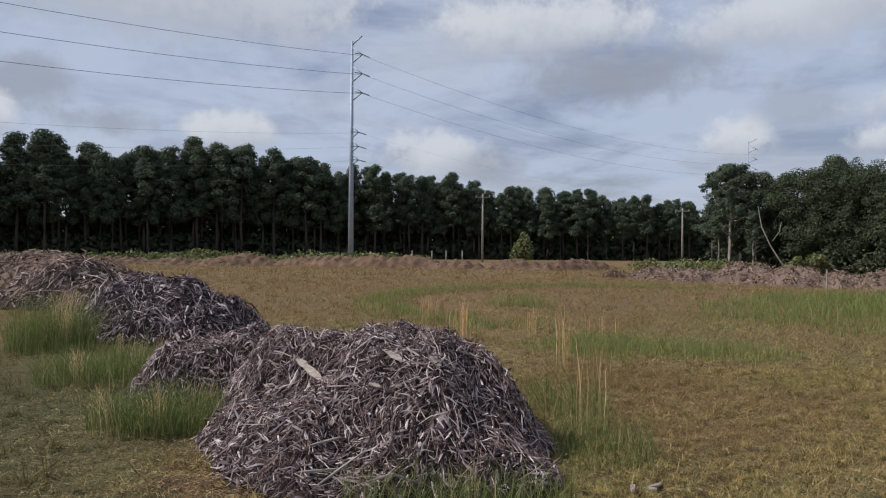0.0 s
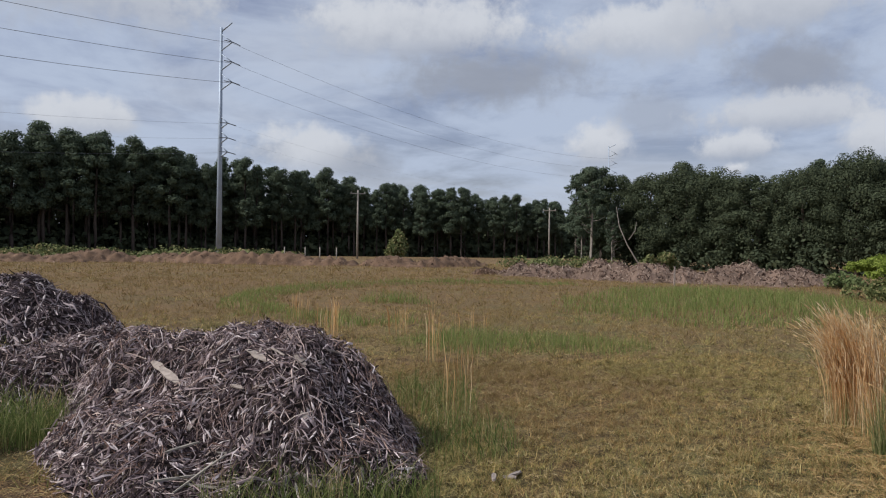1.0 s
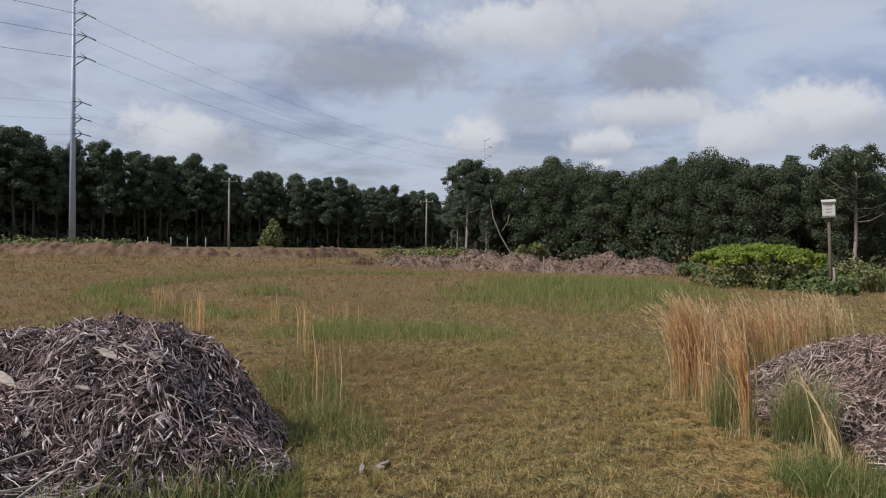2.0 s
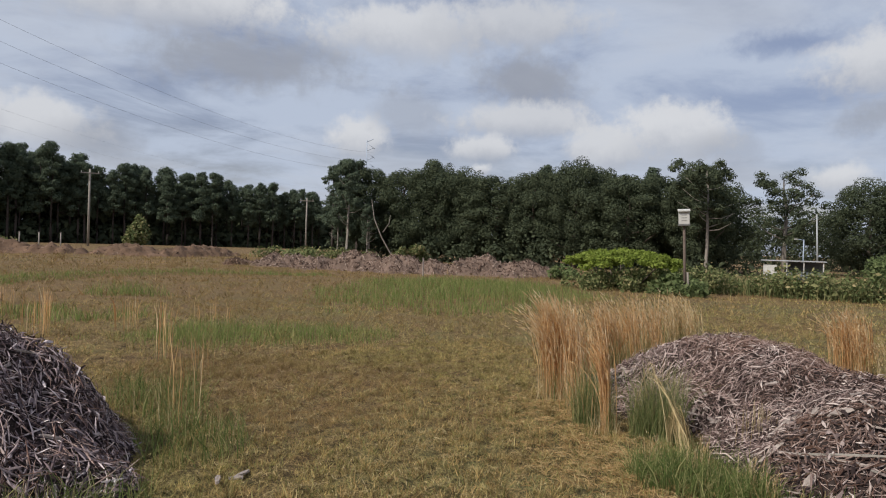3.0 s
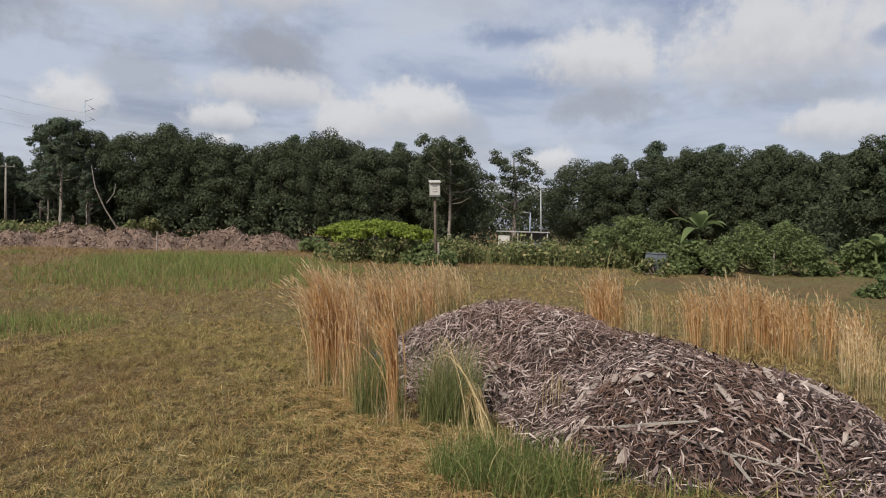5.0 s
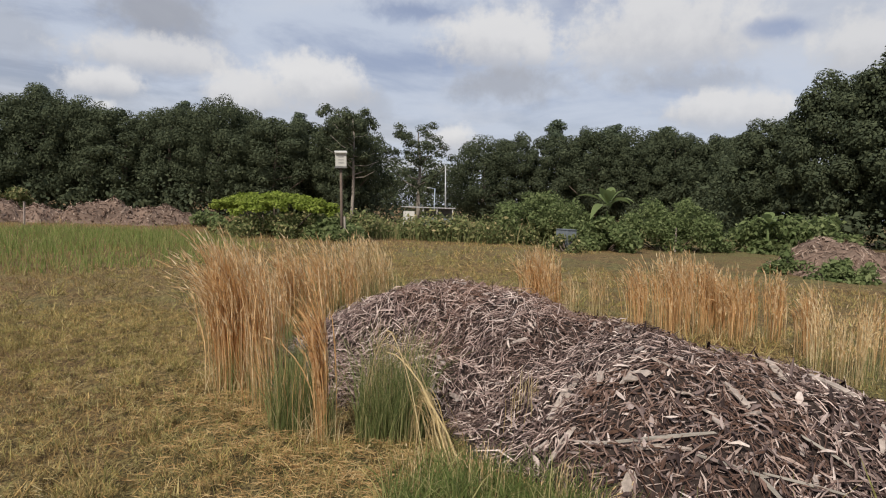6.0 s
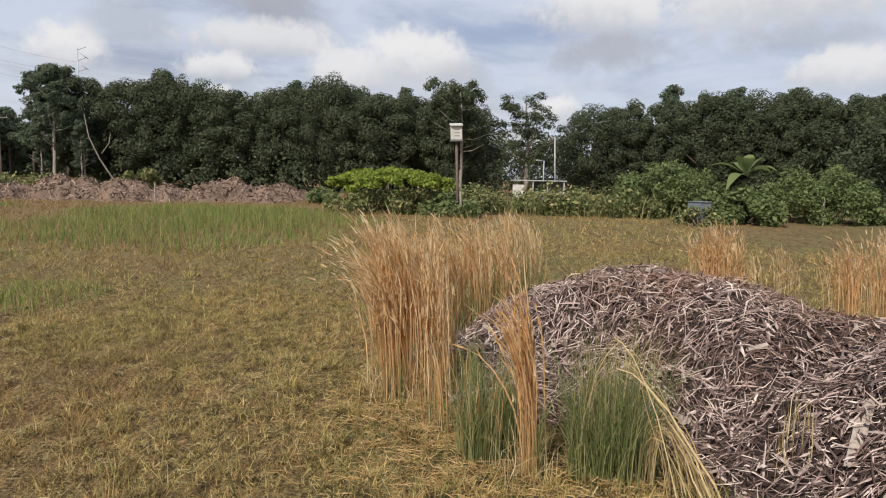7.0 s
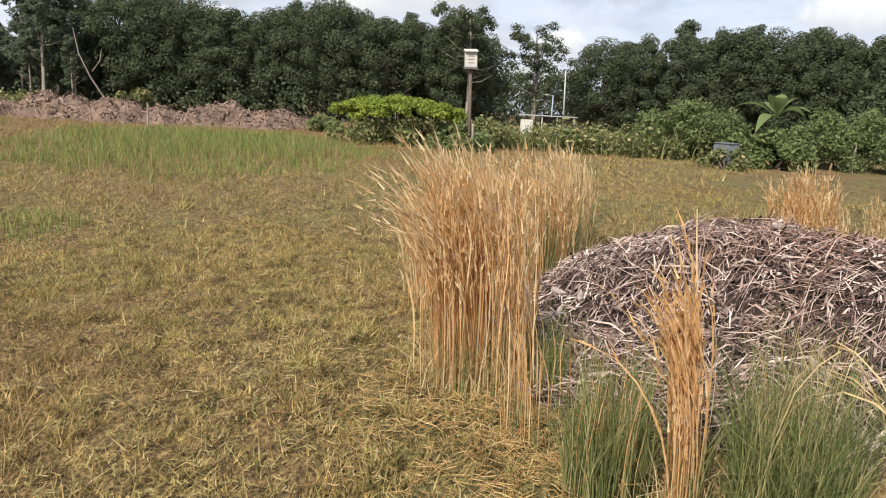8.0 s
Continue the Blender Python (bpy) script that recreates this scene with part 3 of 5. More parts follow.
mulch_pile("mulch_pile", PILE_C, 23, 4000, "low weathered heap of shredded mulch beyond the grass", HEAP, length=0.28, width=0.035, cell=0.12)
mulch_pile("mulch_pile", PILE_D, 24, 3500, "distant brown heap of old mulch", HEAP, length=0.5, width=0.08, cell=0.25, mat=FAR_MULCH, core=FAR_MOUND)
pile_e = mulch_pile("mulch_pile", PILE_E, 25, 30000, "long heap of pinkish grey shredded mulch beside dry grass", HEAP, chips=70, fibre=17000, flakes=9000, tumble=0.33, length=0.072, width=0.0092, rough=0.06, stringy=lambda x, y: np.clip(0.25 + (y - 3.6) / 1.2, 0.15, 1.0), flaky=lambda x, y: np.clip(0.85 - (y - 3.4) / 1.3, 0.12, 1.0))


def splint(name, root, lumps, seed, a, b, width, thick, lift=0.03, label="", mat=None, rough=0.06):
    """A longer split piece lying on a heap from a to b (x, y), ragged at its ends."""
    pts = []
    for x, y in (a, b):
        h = float(lump_height(lumps, np.array([x]), np.array([y]), seed, rough)[0])
        pts.append(Vector((x, y, max(h, 0.02) + lift)))
    d = pts[1] - pts[0]
    bm = box(1, 1, 1)
    bmesh.ops.subdivide_edges(bm, edges=[e for e in bm.edges if abs(e.verts[0].co.x - e.verts[1].co.x) > 0.5], cuts=4)
    r = random.Random(hash((round(a[0] * 100), round(b[1] * 100))) % 1000)
    for v in bm.verts:
        e = abs(v.co.x) * 2
        v.co.y = v.co.y * (1 - 0.62 * e ** 2.2) + r.uniform(-0.15, 0.15)
        v.co.z = v.co.z * (1 - 0.3 * e) + 0.5 * (0.25 - v.co.x ** 2) * r.uniform(0.6, 1.4)
        v.co.x += r.uniform(-0.05, 0.05)
        v.co = Vector((v.co.x * d.length, v.co.y * width, v.co.z * thick))
    ob = part(name, bm, mat or PALE_CHIP, root, label)
    q2 = d.to_track_quat("X", "Z")
    mid = (pts[0] + pts[1]) / 2
    ob.matrix_basis = Matrix.Translation(mid - Vector(root.location)) @ q2.to_matrix().to_4x4() @ pose(0, 0, 0, r.uniform(-25, 25))
    return ob


for a, b, w in (((0.62, 7.24), (0.91, 6.72), 0.1), ((1.46, 6.51), (1.63, 6.31), 0.09), ((1.65, 6.48), (1.75, 6.32), 0.08), ((1.83, 6.27), (1.91, 6.17), 0.08), ((1.34, 6.28), (1.45, 6.19), 0.06), ((2.1, 6.57), (2.21, 6.66), 0.06), ((1.25, 6.49), (1.4, 6.48), 0.05), ((0.52, 6.31), (0.59, 6.2), 0.05), ((-0.03, 6.68), (0.08, 6.66), 0.05), ((0.33, 6.41), (0.37, 6.45), 0.04), ((0.4, 7.14), (0.33, 7.21), 0.06), ((0.2, 7.45), (0.27, 7.4), 0.05), ((2.22, 5.92), (2.34, 5.95), 0.05), ((1.56, 5.83), (1.65, 5.78), 0.05)):
    splint("wood_plank", pile_a, PILE_A, 21, a, b, w * 0.7, 0.014, 0.045, "pale split wood", rough=0.11)
for a, b in (((1.03, 5.53), (1.4, 5.85)), ((1.17, 5.68), (0.86, 5.62)), ((1.31, 5.85), (2.21, 5.63)), ((1.11, 5.61), (1.4, 5.5)), ((0.92, 5.85), (1.17, 6.03))):
    splint("stick", pile_a, PILE_A, 21, a, b, 0.017, 0.015, 0.04, "grey bare stick", POLE, 0.11)
for a, b, w in (((7.07, 3.8), (7.5, 3.74), 0.09), ((6.83, 3.58), (6.88, 3.01), 0.07), ((6.74, 3.7), (6.93, 3.62), 0.06), ((7.22, 3.42), (7.28, 3.28), 0.14), ((7.46, 3.32), (7.36, 3.18), 0.1), ((7.23, 3.56), (7.36, 3.57), 0.06), ((6.58, 3.27), (6.69, 3.26), 0.1), ((7.95, 2.42), (7.82, 2.17), 0.08), ((7.57, 2.09), (7.39, 2.11), 0.05), ((7.33, 4.82), (7.52, 4.76), 0.06), ((7.38, 2.88), (7.28, 2.75), 0.07), ((7.22, 2.78), (7.28, 2.69), 0.05), ((7.18, 2.98), (7.13, 2.9), 0.06), ((7.98, 2.67), (7.81, 2.55), 0.07), ((7.22, 3.13), (7.25, 3.04), 0.06), ((6.37, 3.34), (6.49, 3.27), 0.06), ((7.52, 2.67), (7.45, 2.59), 0.06)):
    splint("wood_plank", pile_e, PILE_E, 25, a, b, w * 0.62, 0.015, 0.035, "pale split wood")
for a, b in (((6.86, 2.97), (6.89, 2.65)), ((6.9, 2.66), (7.06, 2.3)), ((6.8, 3.41), (6.98, 2.91)), ((7.27, 2.49), (7.26, 2.26)), ((6.87, 2.68), (6.8, 2.54)), ((8.05, 6.15), (7.75, 6.3))):
    splint("stick", pile_e, PILE_E, 25, a, b, 0.017, 0.015, 0.045, "grey bare stick", POLE)


def windrow(points, width, top, seed, n, label, step=1.5, mat=None, core=None):
    """A long uneven bank of mulch along points."""
    r = random.Random(seed)
    lumps = []
    for (xa, ya), (xb, yb) in zip(points, points[1:]):
        L = math.hypot(xb - xa, yb - ya)
        for k in range(max(1, int(L / step))):
            u = (k + r.uniform(0.2, 0.8)) / max(1, int(L / step))
            lumps.append((xa + (xb - xa) * u, ya + (yb - ya) * u + r.uniform(-0.6, 0.6), r.uniform(0.7, 1.3) * step, width * r.uniform(0.6, 1.1), math.degrees(math.atan2(yb - ya, xb - xa)) + r.uniform(-12, 12), top * r.uniform(0.62, 1.05)))
    return mulch_pile("mulch_windrow", lumps, seed, n, label, "banks of old mulch", rough=0.15, cell=0.2, length=0.17, width=0.055, mat=mat or FAR_MULCH, core=core or FAR_MOUND)


windrow([(17.5, 44.0), (20.5, 37.5), (24.5, 33.5), (29.5, 29.5)], 1.7, 1.08, 31, 7000, "long bank of pinkish brown old mulch across the lawn")
windrow([(-60, 76), (-34, 75), (-8, 73), (4, 66), (14, 62), (22, 66)], 2.4, 1.15, 32, 7000, "low far bank of brown mulch and soil below the pines", 4.0, SOIL_LUMPS, SOIL)
mulch_pile("mulch_pile", [(15.5, 44.6, 0.9, 0.7, 20, 0.5), (16.3, 44.9, 0.7, 0.6, 0, 0.35)], 33, 300, "small dark heap of mulch on the lawn", "banks of old mulch", cell=0.12, length=0.25, width=0.05, mat=SOIL_LUMPS, core=SOIL)


# ---- trees ----
def trunk_arrays(h, r, lean=0.0, wig=0.3, limbs=6, low=0.4, reach=2.5, seed=0):
    q = random.Random(seed)
    pts, radii = [], []
    for i in range(8):
        t = i / 7
        pts.append((lean * h * t + q.uniform(-wig, wig) * t, q.uniform(-wig, wig) * t, h * t - 0.1))
        radii.append(r * (1 - 0.8 * t) + 0.02)
    arr = [tube_arrays(pts, radii, 7)]
    for k in range(limbs):
        t = low + (0.95 - low) * (k + q.random()) / limbs
        i = min(6, int(t * 7))
        b = Vector(pts[i]).lerp(Vector(pts[i + 1]), t * 7 - i)
        a = q.uniform(0, 6.28)
        L = reach * q.uniform(0.6, 1.2) * (1.15 - 0.5 * t)
        tip = b + Vector((math.cos(a) * L, math.sin(a) * L, L * q.uniform(0.2, 0.7)))
        mid = b.lerp(tip, 0.5) + Vector((0, 0, -0.1 * L))
        rr = r * (1 - 0.8 * t) * 0.55
        arr.append(tube_arrays([b, mid, tip], [rr, rr * 0.7, rr * 0.25], 5))
    return join(arr)


def tree(name, label, h, r, blobs, n, size, leaf, bark, seed, shell=0.5, group="", category="tree", lean=0.0, limbs=7, low=0.35, reach=2.5):
    root = empty(name)
    tagged(root, label, category, group)
    child("trunk", mesh_of("trunk", *trunk_arrays(h, r, lean, 0.25, limbs, low, reach, seed), bark, True), root)
    p, d = blob_points(blobs, n, shell)
    v, f = leaves(p, size * rng.lognormal(0, 0.3, n), d * 1.0 + np.array([0, 0, 0.4]), 0.32)
    child("crown", mesh_of("crown", v, f, leaf), root)
    return root


def pine_blobs(h, seed, bottom=0.5, count=48):
    q = random.Random(seed)
    out = []
    for k in range(count):
        t = bottom + (1.0 - bottom) * k / (count - 1)
        spread = 3.4 * (1 - ((t - bottom) / (1.0 - bottom)) ** 2 * 0.75)
        a = q.uniform(0, 6.28)
        s, r = q.uniform(0.45, 1.1), q.uniform(0.3, 0.8)
        out.append((math.cos(a) * spread * r, math.sin(a) * spread * r, h * t - 0.4, 1.2 * s, 1.2 * s, 0.8 * s))
    return out


def oak_blobs(h, wide, seed, count=150):
    q = random.Random(seed)
    out = []
    for k in range(count):
        z = -0.92 + 1.9 * (k + 0.5) / count
        a = k * 2.39996 + q.uniform(-0.4, 0.4)
        r = math.sqrt(max(0.0, 1 - min(1.0, abs(z)) ** 2.4)) * q.uniform(0.6, 1.12)
        z += q.uniform(-0.12, 0.16)
        s = wide * q.uniform(0.1, 0.23)
        out.append((math.cos(a) * r * wide * 0.82, math.sin(a) * r * wide * 0.82, h * (0.5 + 0.43 * z), s, s, s * 0.8))
    out.append((0, 0, h * 0.48, wide * 0.66, wide * 0.66, h * 0.36))
    return out


PINES = [tree("pine_tree", "tall dark pine with a bare lower trunk", 17, 0.24, pine_blobs(17.5, 40 + k, 0.38 + 0.07 * (k % 3)), 6500, 0.27, PINE, PINE_BARK, 40 + k, 0.4, "pine woods along the field", reach=2.0) for k in range(5)]
q = random.Random(5)


def edge_of_pines(t):
    """The wood's front, t from 0 (far left) to 1 (right end)."""
    return (-98 + 165 * t, 112 + 26 * math.sin(min(1.0, t * 1.25) * 1.75) - 6 * max(0, t - 0.75) * 4)


spots = []
for row in range(3):
    n = (78, 66, 44)[row]
    for k in range(n):
        t = (k + q.uniform(0.1, 0.9)) / n
        x, y = edge_of_pines(t)
        top = float(np.interp(t, (0.0, 0.2, 0.38, 0.5, 0.7, 0.85, 1.0), (19.5, 21.6, 22.9, 19.8, 16.4, 13.9, 11.4)))
        spots.append((x + q.uniform(-1, 1), y + row * 3.6 + q.uniform(-1.5, 1.5), top * q.uniform(0.82, 1.05) / 17.5, q.uniform(0, 360)))
for i, (x, y, s, turn) in enumerate(spots):
    if i < 5:
        PINES[i].matrix_basis = pose(x, y, 0, 0, 0, turn) @ Matrix.Diagonal((s, s, s, 1))
    else:
        ob = copy_thing(PINES[i % 5], pose(x, y, 0, 0, 0, turn))
        ob.scale = (s * q.uniform(0.85, 1.15), s * q.uniform(0.85, 1.15), s)


def thicket(name, label, spots, n, size, leaf, seed, kind="stuff", category="undergrowth"):
    """Leaves over many low rounded bushes as one mass."""
    p, d = blob_points(spots, n, 0.35)
    p[:, 2] = np.maximum(p[:, 2], 0.02)
    v, f = leaves(p, size * rng.lognormal(0, 0.3, n), d * 0.6 + np.array([0, 0, 0.3]), 0.5)
    return tagged(new(name, mesh_of(name, v, f, leaf)), label, category, kind=kind)


under = []
for k in range(260):
    x, y = edge_of_pines(q.uniform(-0.04, 1.04))
    s = q.uniform(1.8, 3.4)
    under.append((x, y + q.uniform(5, 20), q.uniform(0.5, 8.5), s, s, s * 1.1))
for k in range(170):
    x, y = edge_of_pines(k / 169)
    s = q.uniform(1.6, 2.9)
    under.append((x, y + q.uniform(2, 6), s * 0.7, s * 1.4, s, s * 1.2))
thicket("woods_undergrowth", "dark undergrowth filling the pine woods", under, 46000, 0.95, OAK, 1)
deep = []
for k in range(420):
    t = q.uniform(-0.06, 1.08)
    x, y = edge_of_pines(t)
    deep.append((x, y + q.uniform(10, 17), q.uniform(0.3, (13.0 if t > 0.34 else 9.5) - 6.5 * max(0.0, t - 0.34)), 3.2, 2.0, 2.2))
thicket("woods_undergrowth", "dark understorey deep inside the pine woods", deep, 34000, 1.3, OAK, 6)

OAKS = [tree("broadleaf_tree", "dense dark green broadleaf tree at the wood's edge", 8 + k % 2, 0.3, oak_blobs(11, 4.3 + 0.5 * (k % 3), 70 + k), 42000, 0.16, OAK, BARK, 70 + k, 0.7, "broadleaf trees round the field", limbs=9, low=0.2, reach=3.5) for k in range(4)]
OAKS.append(tree("broadleaf_tree", "large dense dark green broadleaf tree near the lawn", 9, 0.34, oak_blobs(11, 4.6, 79, 190), 60000, 0.16, OAK, BARK, 79, 0.6, "broadleaf trees round the field", limbs=9, low=0.2, reach=3.5))
WOOD = [(37.6, 67.0, 10.2), (39.7, 63.6, 10.1), (41.5, 60.0, 10.4), (46.0, 61.8, 9.8), (44.3, 53.0, 9.0), (45.7, 49.2, 9.4), (47.6, 45.6, 10.0), (52.3, 45.3, 9.4), (52.8, 41.5, 9.0), (51.4, 35.0, 9.7),
        (71.0, 30.1, 9.0), (74.0, 27.7, 9.7), (77.4, 23.8, 10.2), (76.6, 19.1, 10.8), (77.3, 15.3, 10.4), (76.0, 11.0, 10.2), (76.3, 7.6, 9.7), (68.5, 4.1, 9.3), (56.0, 2.2, 8.4), (50.5, -1.4, 10.4), (48.6, -5.2, 11.4), (47, -10.5, 12.4), (43.5, 57.0, 9.6), (49.5, 54.5, 9.2), (51.0, 48.5, 10.2), (49.0, 40.5, 8.6), (56.5, 38.0, 9.0), (80.5, 21.5, 10.9), (79.5, 13.0, 10.8), (73.0, 6.0, 9.6)]
for i, (x, y, h) in enumerate(WOOD):
    s = h / 11
    m = pose(x, y, 0, 0, 0, q.uniform(0, 360))
    ob = OAKS[i] if i < 4 else OAKS[4] if i == 18 else copy_thing(OAKS[4 if 18 < i < 22 else i % 4], m)
    ob.matrix_basis = m
    w = s * q.choice((0.78, 0.9, 1.0, 1.12))
    ob.scale = (w, w * q.uniform(0.9, 1.1), s)
RAGGED = tree("pine_tree", "ragged open pine with a pale trunk at the wood's corner", 16, 0.26, pine_blobs(17.5, 55, 0.34)[::2] + pine_blobs(17.5, 56, 0.55)[::3], 7000, 0.26, PINE, PALE_BARK, 57, 0.2, "broadleaf trees round the field", limbs=16, low=0.3, reach=3.2)
RAGGED.matrix_basis = pose(33.0, 63.8, 0) @ Matrix.Diagonal((0.6, 0.6, 0.6, 1))
for x, y, h, turn in ((34.4, 62.0, 9.6, 70), (35.4, 63.4, 11.0, 190), (32.8, 65.6, 10.4, 300)):
    copy_thing(RAGGED, pose(x, y, 0, 0, 0, turn) @ Matrix.Diagonal((h / 17.5, h / 17.5, h / 17.5, 1)))
for x, y, h in ((33.8, 69.0, 10.3), (35.8, 70.3, 11.2), (35.7, 67.0, 10.7), (81.2, 25.0, 12.2), (44.7, 65.2, 11.4), (48.5, 50.5, 10.2), (58.0, 45.0, 10.4), (83.0, 13.0, 11.6), (82.0, 18.5, 11.8)):
    ob = copy_thing(PINES[int(x) % 5], pose(x, y, 0, 0, 0, q.uniform(0, 360)))
    ob.scale = (h / 17.5 * 1.1, h / 17.5 * 1.1, h / 17.5)
    tagged(ob, "ragged pine standing among the broadleaf trees", group="broadleaf trees round the field")
tree("broadleaf_tree", "thin airy tree with open branches in a gap of the wood", 8.6, 0.22, [(q.uniform(-2.6, 2.6), q.uniform(-2.6, 2.6), q.uniform(3.0, 9.0), 0.7, 0.7, 0.45) for k in range(60)], 9000, 0.16, OAK, PALE_BARK, 91, 0.2, limbs=14, low=0.3, reach=3.0).matrix_basis = pose(60.5, 32.6, 0)
tree("broadleaf_tree", "broadleaf tree with pale spreading branches before the wood", 8.2, 0.13, [(q.uniform(-2.4, 2.4), q.uniform(-1.0, 2.4), q.uniform(3.4, 8.8), 0.6, 0.6, 0.4) for k in range(44)], 8000, 0.15, OAK, PALE_BARK, 95, 0.2, "broadleaf trees round the field", limbs=15, low=0.42, reach=2.6).matrix_basis = pose(47.6, 31.7, 0)
dead = empty("dead_trunk", 32.4, 52.9)
tagged(dead, "bare pale dead trunk leaning against the wood's edge", "dead tree")
bole = tube("trunk", [(0.2, -0.1, -0.1), (-0.45, 0.2, 1.0), (-1.15, 0.5, 2.3), (-1.7, 0.9, 3.9), (-1.85, 1.2, 5.6)], [0.075, 0.065, 0.055, 0.04, 0.02], PALE_BARK, dead, 8)
tube("limb", [(-1.0, 0.5, 2.7), (-0.4, 0.5, 3.5), (-0.2, 0.6, 4.3)], [0.04, 0.03, 0.015], PALE_BARK, bole, 6)
low = []
for x, y, h in WOOD:
    for _ in range(5):
        s = q.uniform(1.0, 2.2)
        low.append((x + q.uniform(-4, 3), y + q.uniform(-4, 3), s * 0.6, s, s, s))
    for _ in range(7):
        s = q.uniform(1.6, 2.6)
        low.append((x + q.uniform(2.5, 6), y + q.uniform(0, 5), q.uniform(0.15, 0.72) * h, s, s, s))
for k in range(60):
    s = q.uniform(1.6, 2.6)
    low.append((84 + q.uniform(-5, 7), 46 + q.uniform(-8, 8), q.uniform(0.5, 6.5), s, s, s))
thicket("woods_undergrowth", "dark shrubs below the broadleaf trees", low, 90000, 0.27, OAK, 2)


# ---- power line ----
def pylon(x, y, top, base_r, label, lower=True):
    root = empty("transmission_pole", x, y)
    tagged(root, label, "power pole", "steel poles of the power line")
    tube("shaft", [(0, 0, -0.2), (0, 0, top * 0.5), (0, 0, top)], [base_r, base_r * 0.72, base_r * 0.42], STEEL, root, 12)
    w = Vector((0.72, -0.69, 0))
    tube("top_arm", [(0, 0, top - 0.6), w * 2.4 + Vector((0, 0, top + 0.4))], [0.13, 0.09], STEEL, root, 6)
    for k, z in enumerate((33.4, 30.3, 27.2, 20.9, 18.6, 16.4)):
        z = z * top / 36.0
        L, rise = (2.5, 2.6) if k < 3 else (1.7, 2.0)
        if k >= 3 and not lower:
            continue
        tip = w * L + Vector((0, 0, z))
        tube("brace", [(0, 0, z + rise * 0.62), tip], [0.10, 0.07], STEEL, root, 6)
        arm = tube("brace", [(0, 0, z - rise * 0.38), tip], [0.13, 0.09], STEEL, root, 6)
        way = Vector((0.7, 0.715, -0.08))
        for sgn in (1, -1):
            d = Vector((way.x * sgn, way.y * sgn, -0.1))
            tube("insulator", [tip, tip + d * 1.6], [0.07, 0.07], CABLE, arm, 6)
    return root


TOWER, FARTOWER, NEARTOWER = (-7.3, 111.5, 36.2), (112, 210, 37.8), (-155, -39, 36.0)
pylon(*TOWER, 0.47, "tall tapered grey steel transmission pole with braced arms")
pylon(*FARTOWER, 0.3, "distant steel transmission pole above the trees")


def cable(a, b, sag, r):
    pts = []
    for i in range(33):
        t = i / 32
        p = Vector(a).lerp(Vector(b), t)
        p.z -= 4 * sag * t * (1 - t)
        pts.append(p)
    v, f = tube_arrays(pts, [r] * 33, 5)
    tagged(new("power_cable", mesh_of("power_cable", v, f, CABLE, True)), "thin grey overhead power cable between steel poles", "cable", "overhead cables")


for k, z in enumerate((33.4, 30.3, 27.2, 20.9, 18.6, 16.4)):
    L = 2.5 if k < 3 else 1.7
    off = Vector((0.72 * L, -0.69 * L, 0))
    a = Vector((TOWER[0], TOWER[1], z)) + off
    r = 0.03 if k < 3 else 0.011
    cable(a, Vector((FARTOWER[0], FARTOWER[1], z)) + off, 4.5, r * 0.6)
    cable(a, Vector((NEARTOWER[0], NEARTOWER[1], z)) + off, 8.0, r)


def utility_pole(x, y, top, label, arm=2.4, turn=0.0, r=0.17, mat=None):
    root = empty("utility_pole", x, y, 0, turn)
    tagged(root, label, "power pole")
    tube("shaft", [(0, 0, -0.2), (0, 0, top)], [r, r * 0.7], mat or POLE, root, 8)
    if arm:
        bar = part("crossarm", box(arm, 0.11, 0.13, (0, -0.14, top - 0.55), 0.015), POLE, root)
        for s in (-0.9, 0.0, 0.9):
            tube("insulator", [(s * arm / 2, -0.14, top - 0.5), (s * arm / 2, -0.14, top - 0.25)], [0.05, 0.035], WHITE, bar, 6)
    return root


utility_pole(14.0, 107.0, 10.9, "weathered wooden utility pole with a crossarm before the pines")
utility_pole(50.5, 116.0, 9.6, "brown wooden utility pole with a crossarm before the woods", turn=-25)
pale = utility_pole(58.4, 28.6, 5.2, "pale utility pole beside the white shed", arm=0, r=0.075, mat=ROOF)
pale.matrix_basis = pose(58.4, 28.6, 0, 0, 0, -58) @ pose(0, 0, 0, 0, -2.2, 0)

# ---- round the lawn's far side ----
def bird_box(x, y):
    root = empty("bird_box", x, y, 0, -52)
    tagged(root, "white wooden bird box on a tall thin post", "bird box")
    tube("post", [(0, 0, -0.2), (0, 0, 2.82)], [0.055, 0.05], BARK, root, 8)
    tube("prop", [(0.14, 0.05, -0.1), (0.1, 0.05, 0.95)], [0.05, 0.045], PALE_BARK, root, 8, "pale short prop at the post's foot")
    house = part("house", box(0.4, 0.34, 0.52, (0, 0, 3.07), 0.012), WHITE, root)
    bm = box(0.46, 0.46, 0.05, (0, -0.03, 3.36), 0.01)
    for v in bm.verts:
        v.co.z += 0.18 * v.co.y
    part("roof", bm, WHITE, house)
    for i in range(3):
        part("slot", box(0.2, 0.012, 0.016, (0, -0.176, 2.95 + 0.11 * i)), DARK, house, "dark entrance slot")
    part("base", box(0.44, 0.36, 0.06, (0, 0, 2.78), 0.008), DARK, root)
    return root


nest = bird_box(24.37, 16.91)
nest.matrix_basis = nest.matrix_basis @ pose(0, 0, 0, 0, -2.4, 0)


def stake(x, y, h, label):
    root = empty("marker_stake", x, y, 0)
    tagged(root, label, "stake", "marker stakes")
    part("post", box(0.075, 0.06, h + 0.1, (0, 0, h / 2 - 0.05), 0.012), CHIP, root)
    part("cap", box(0.11, 0.09, 0.03, (0, 0, h + 0.012), 0.008), POLE, root)
    return root


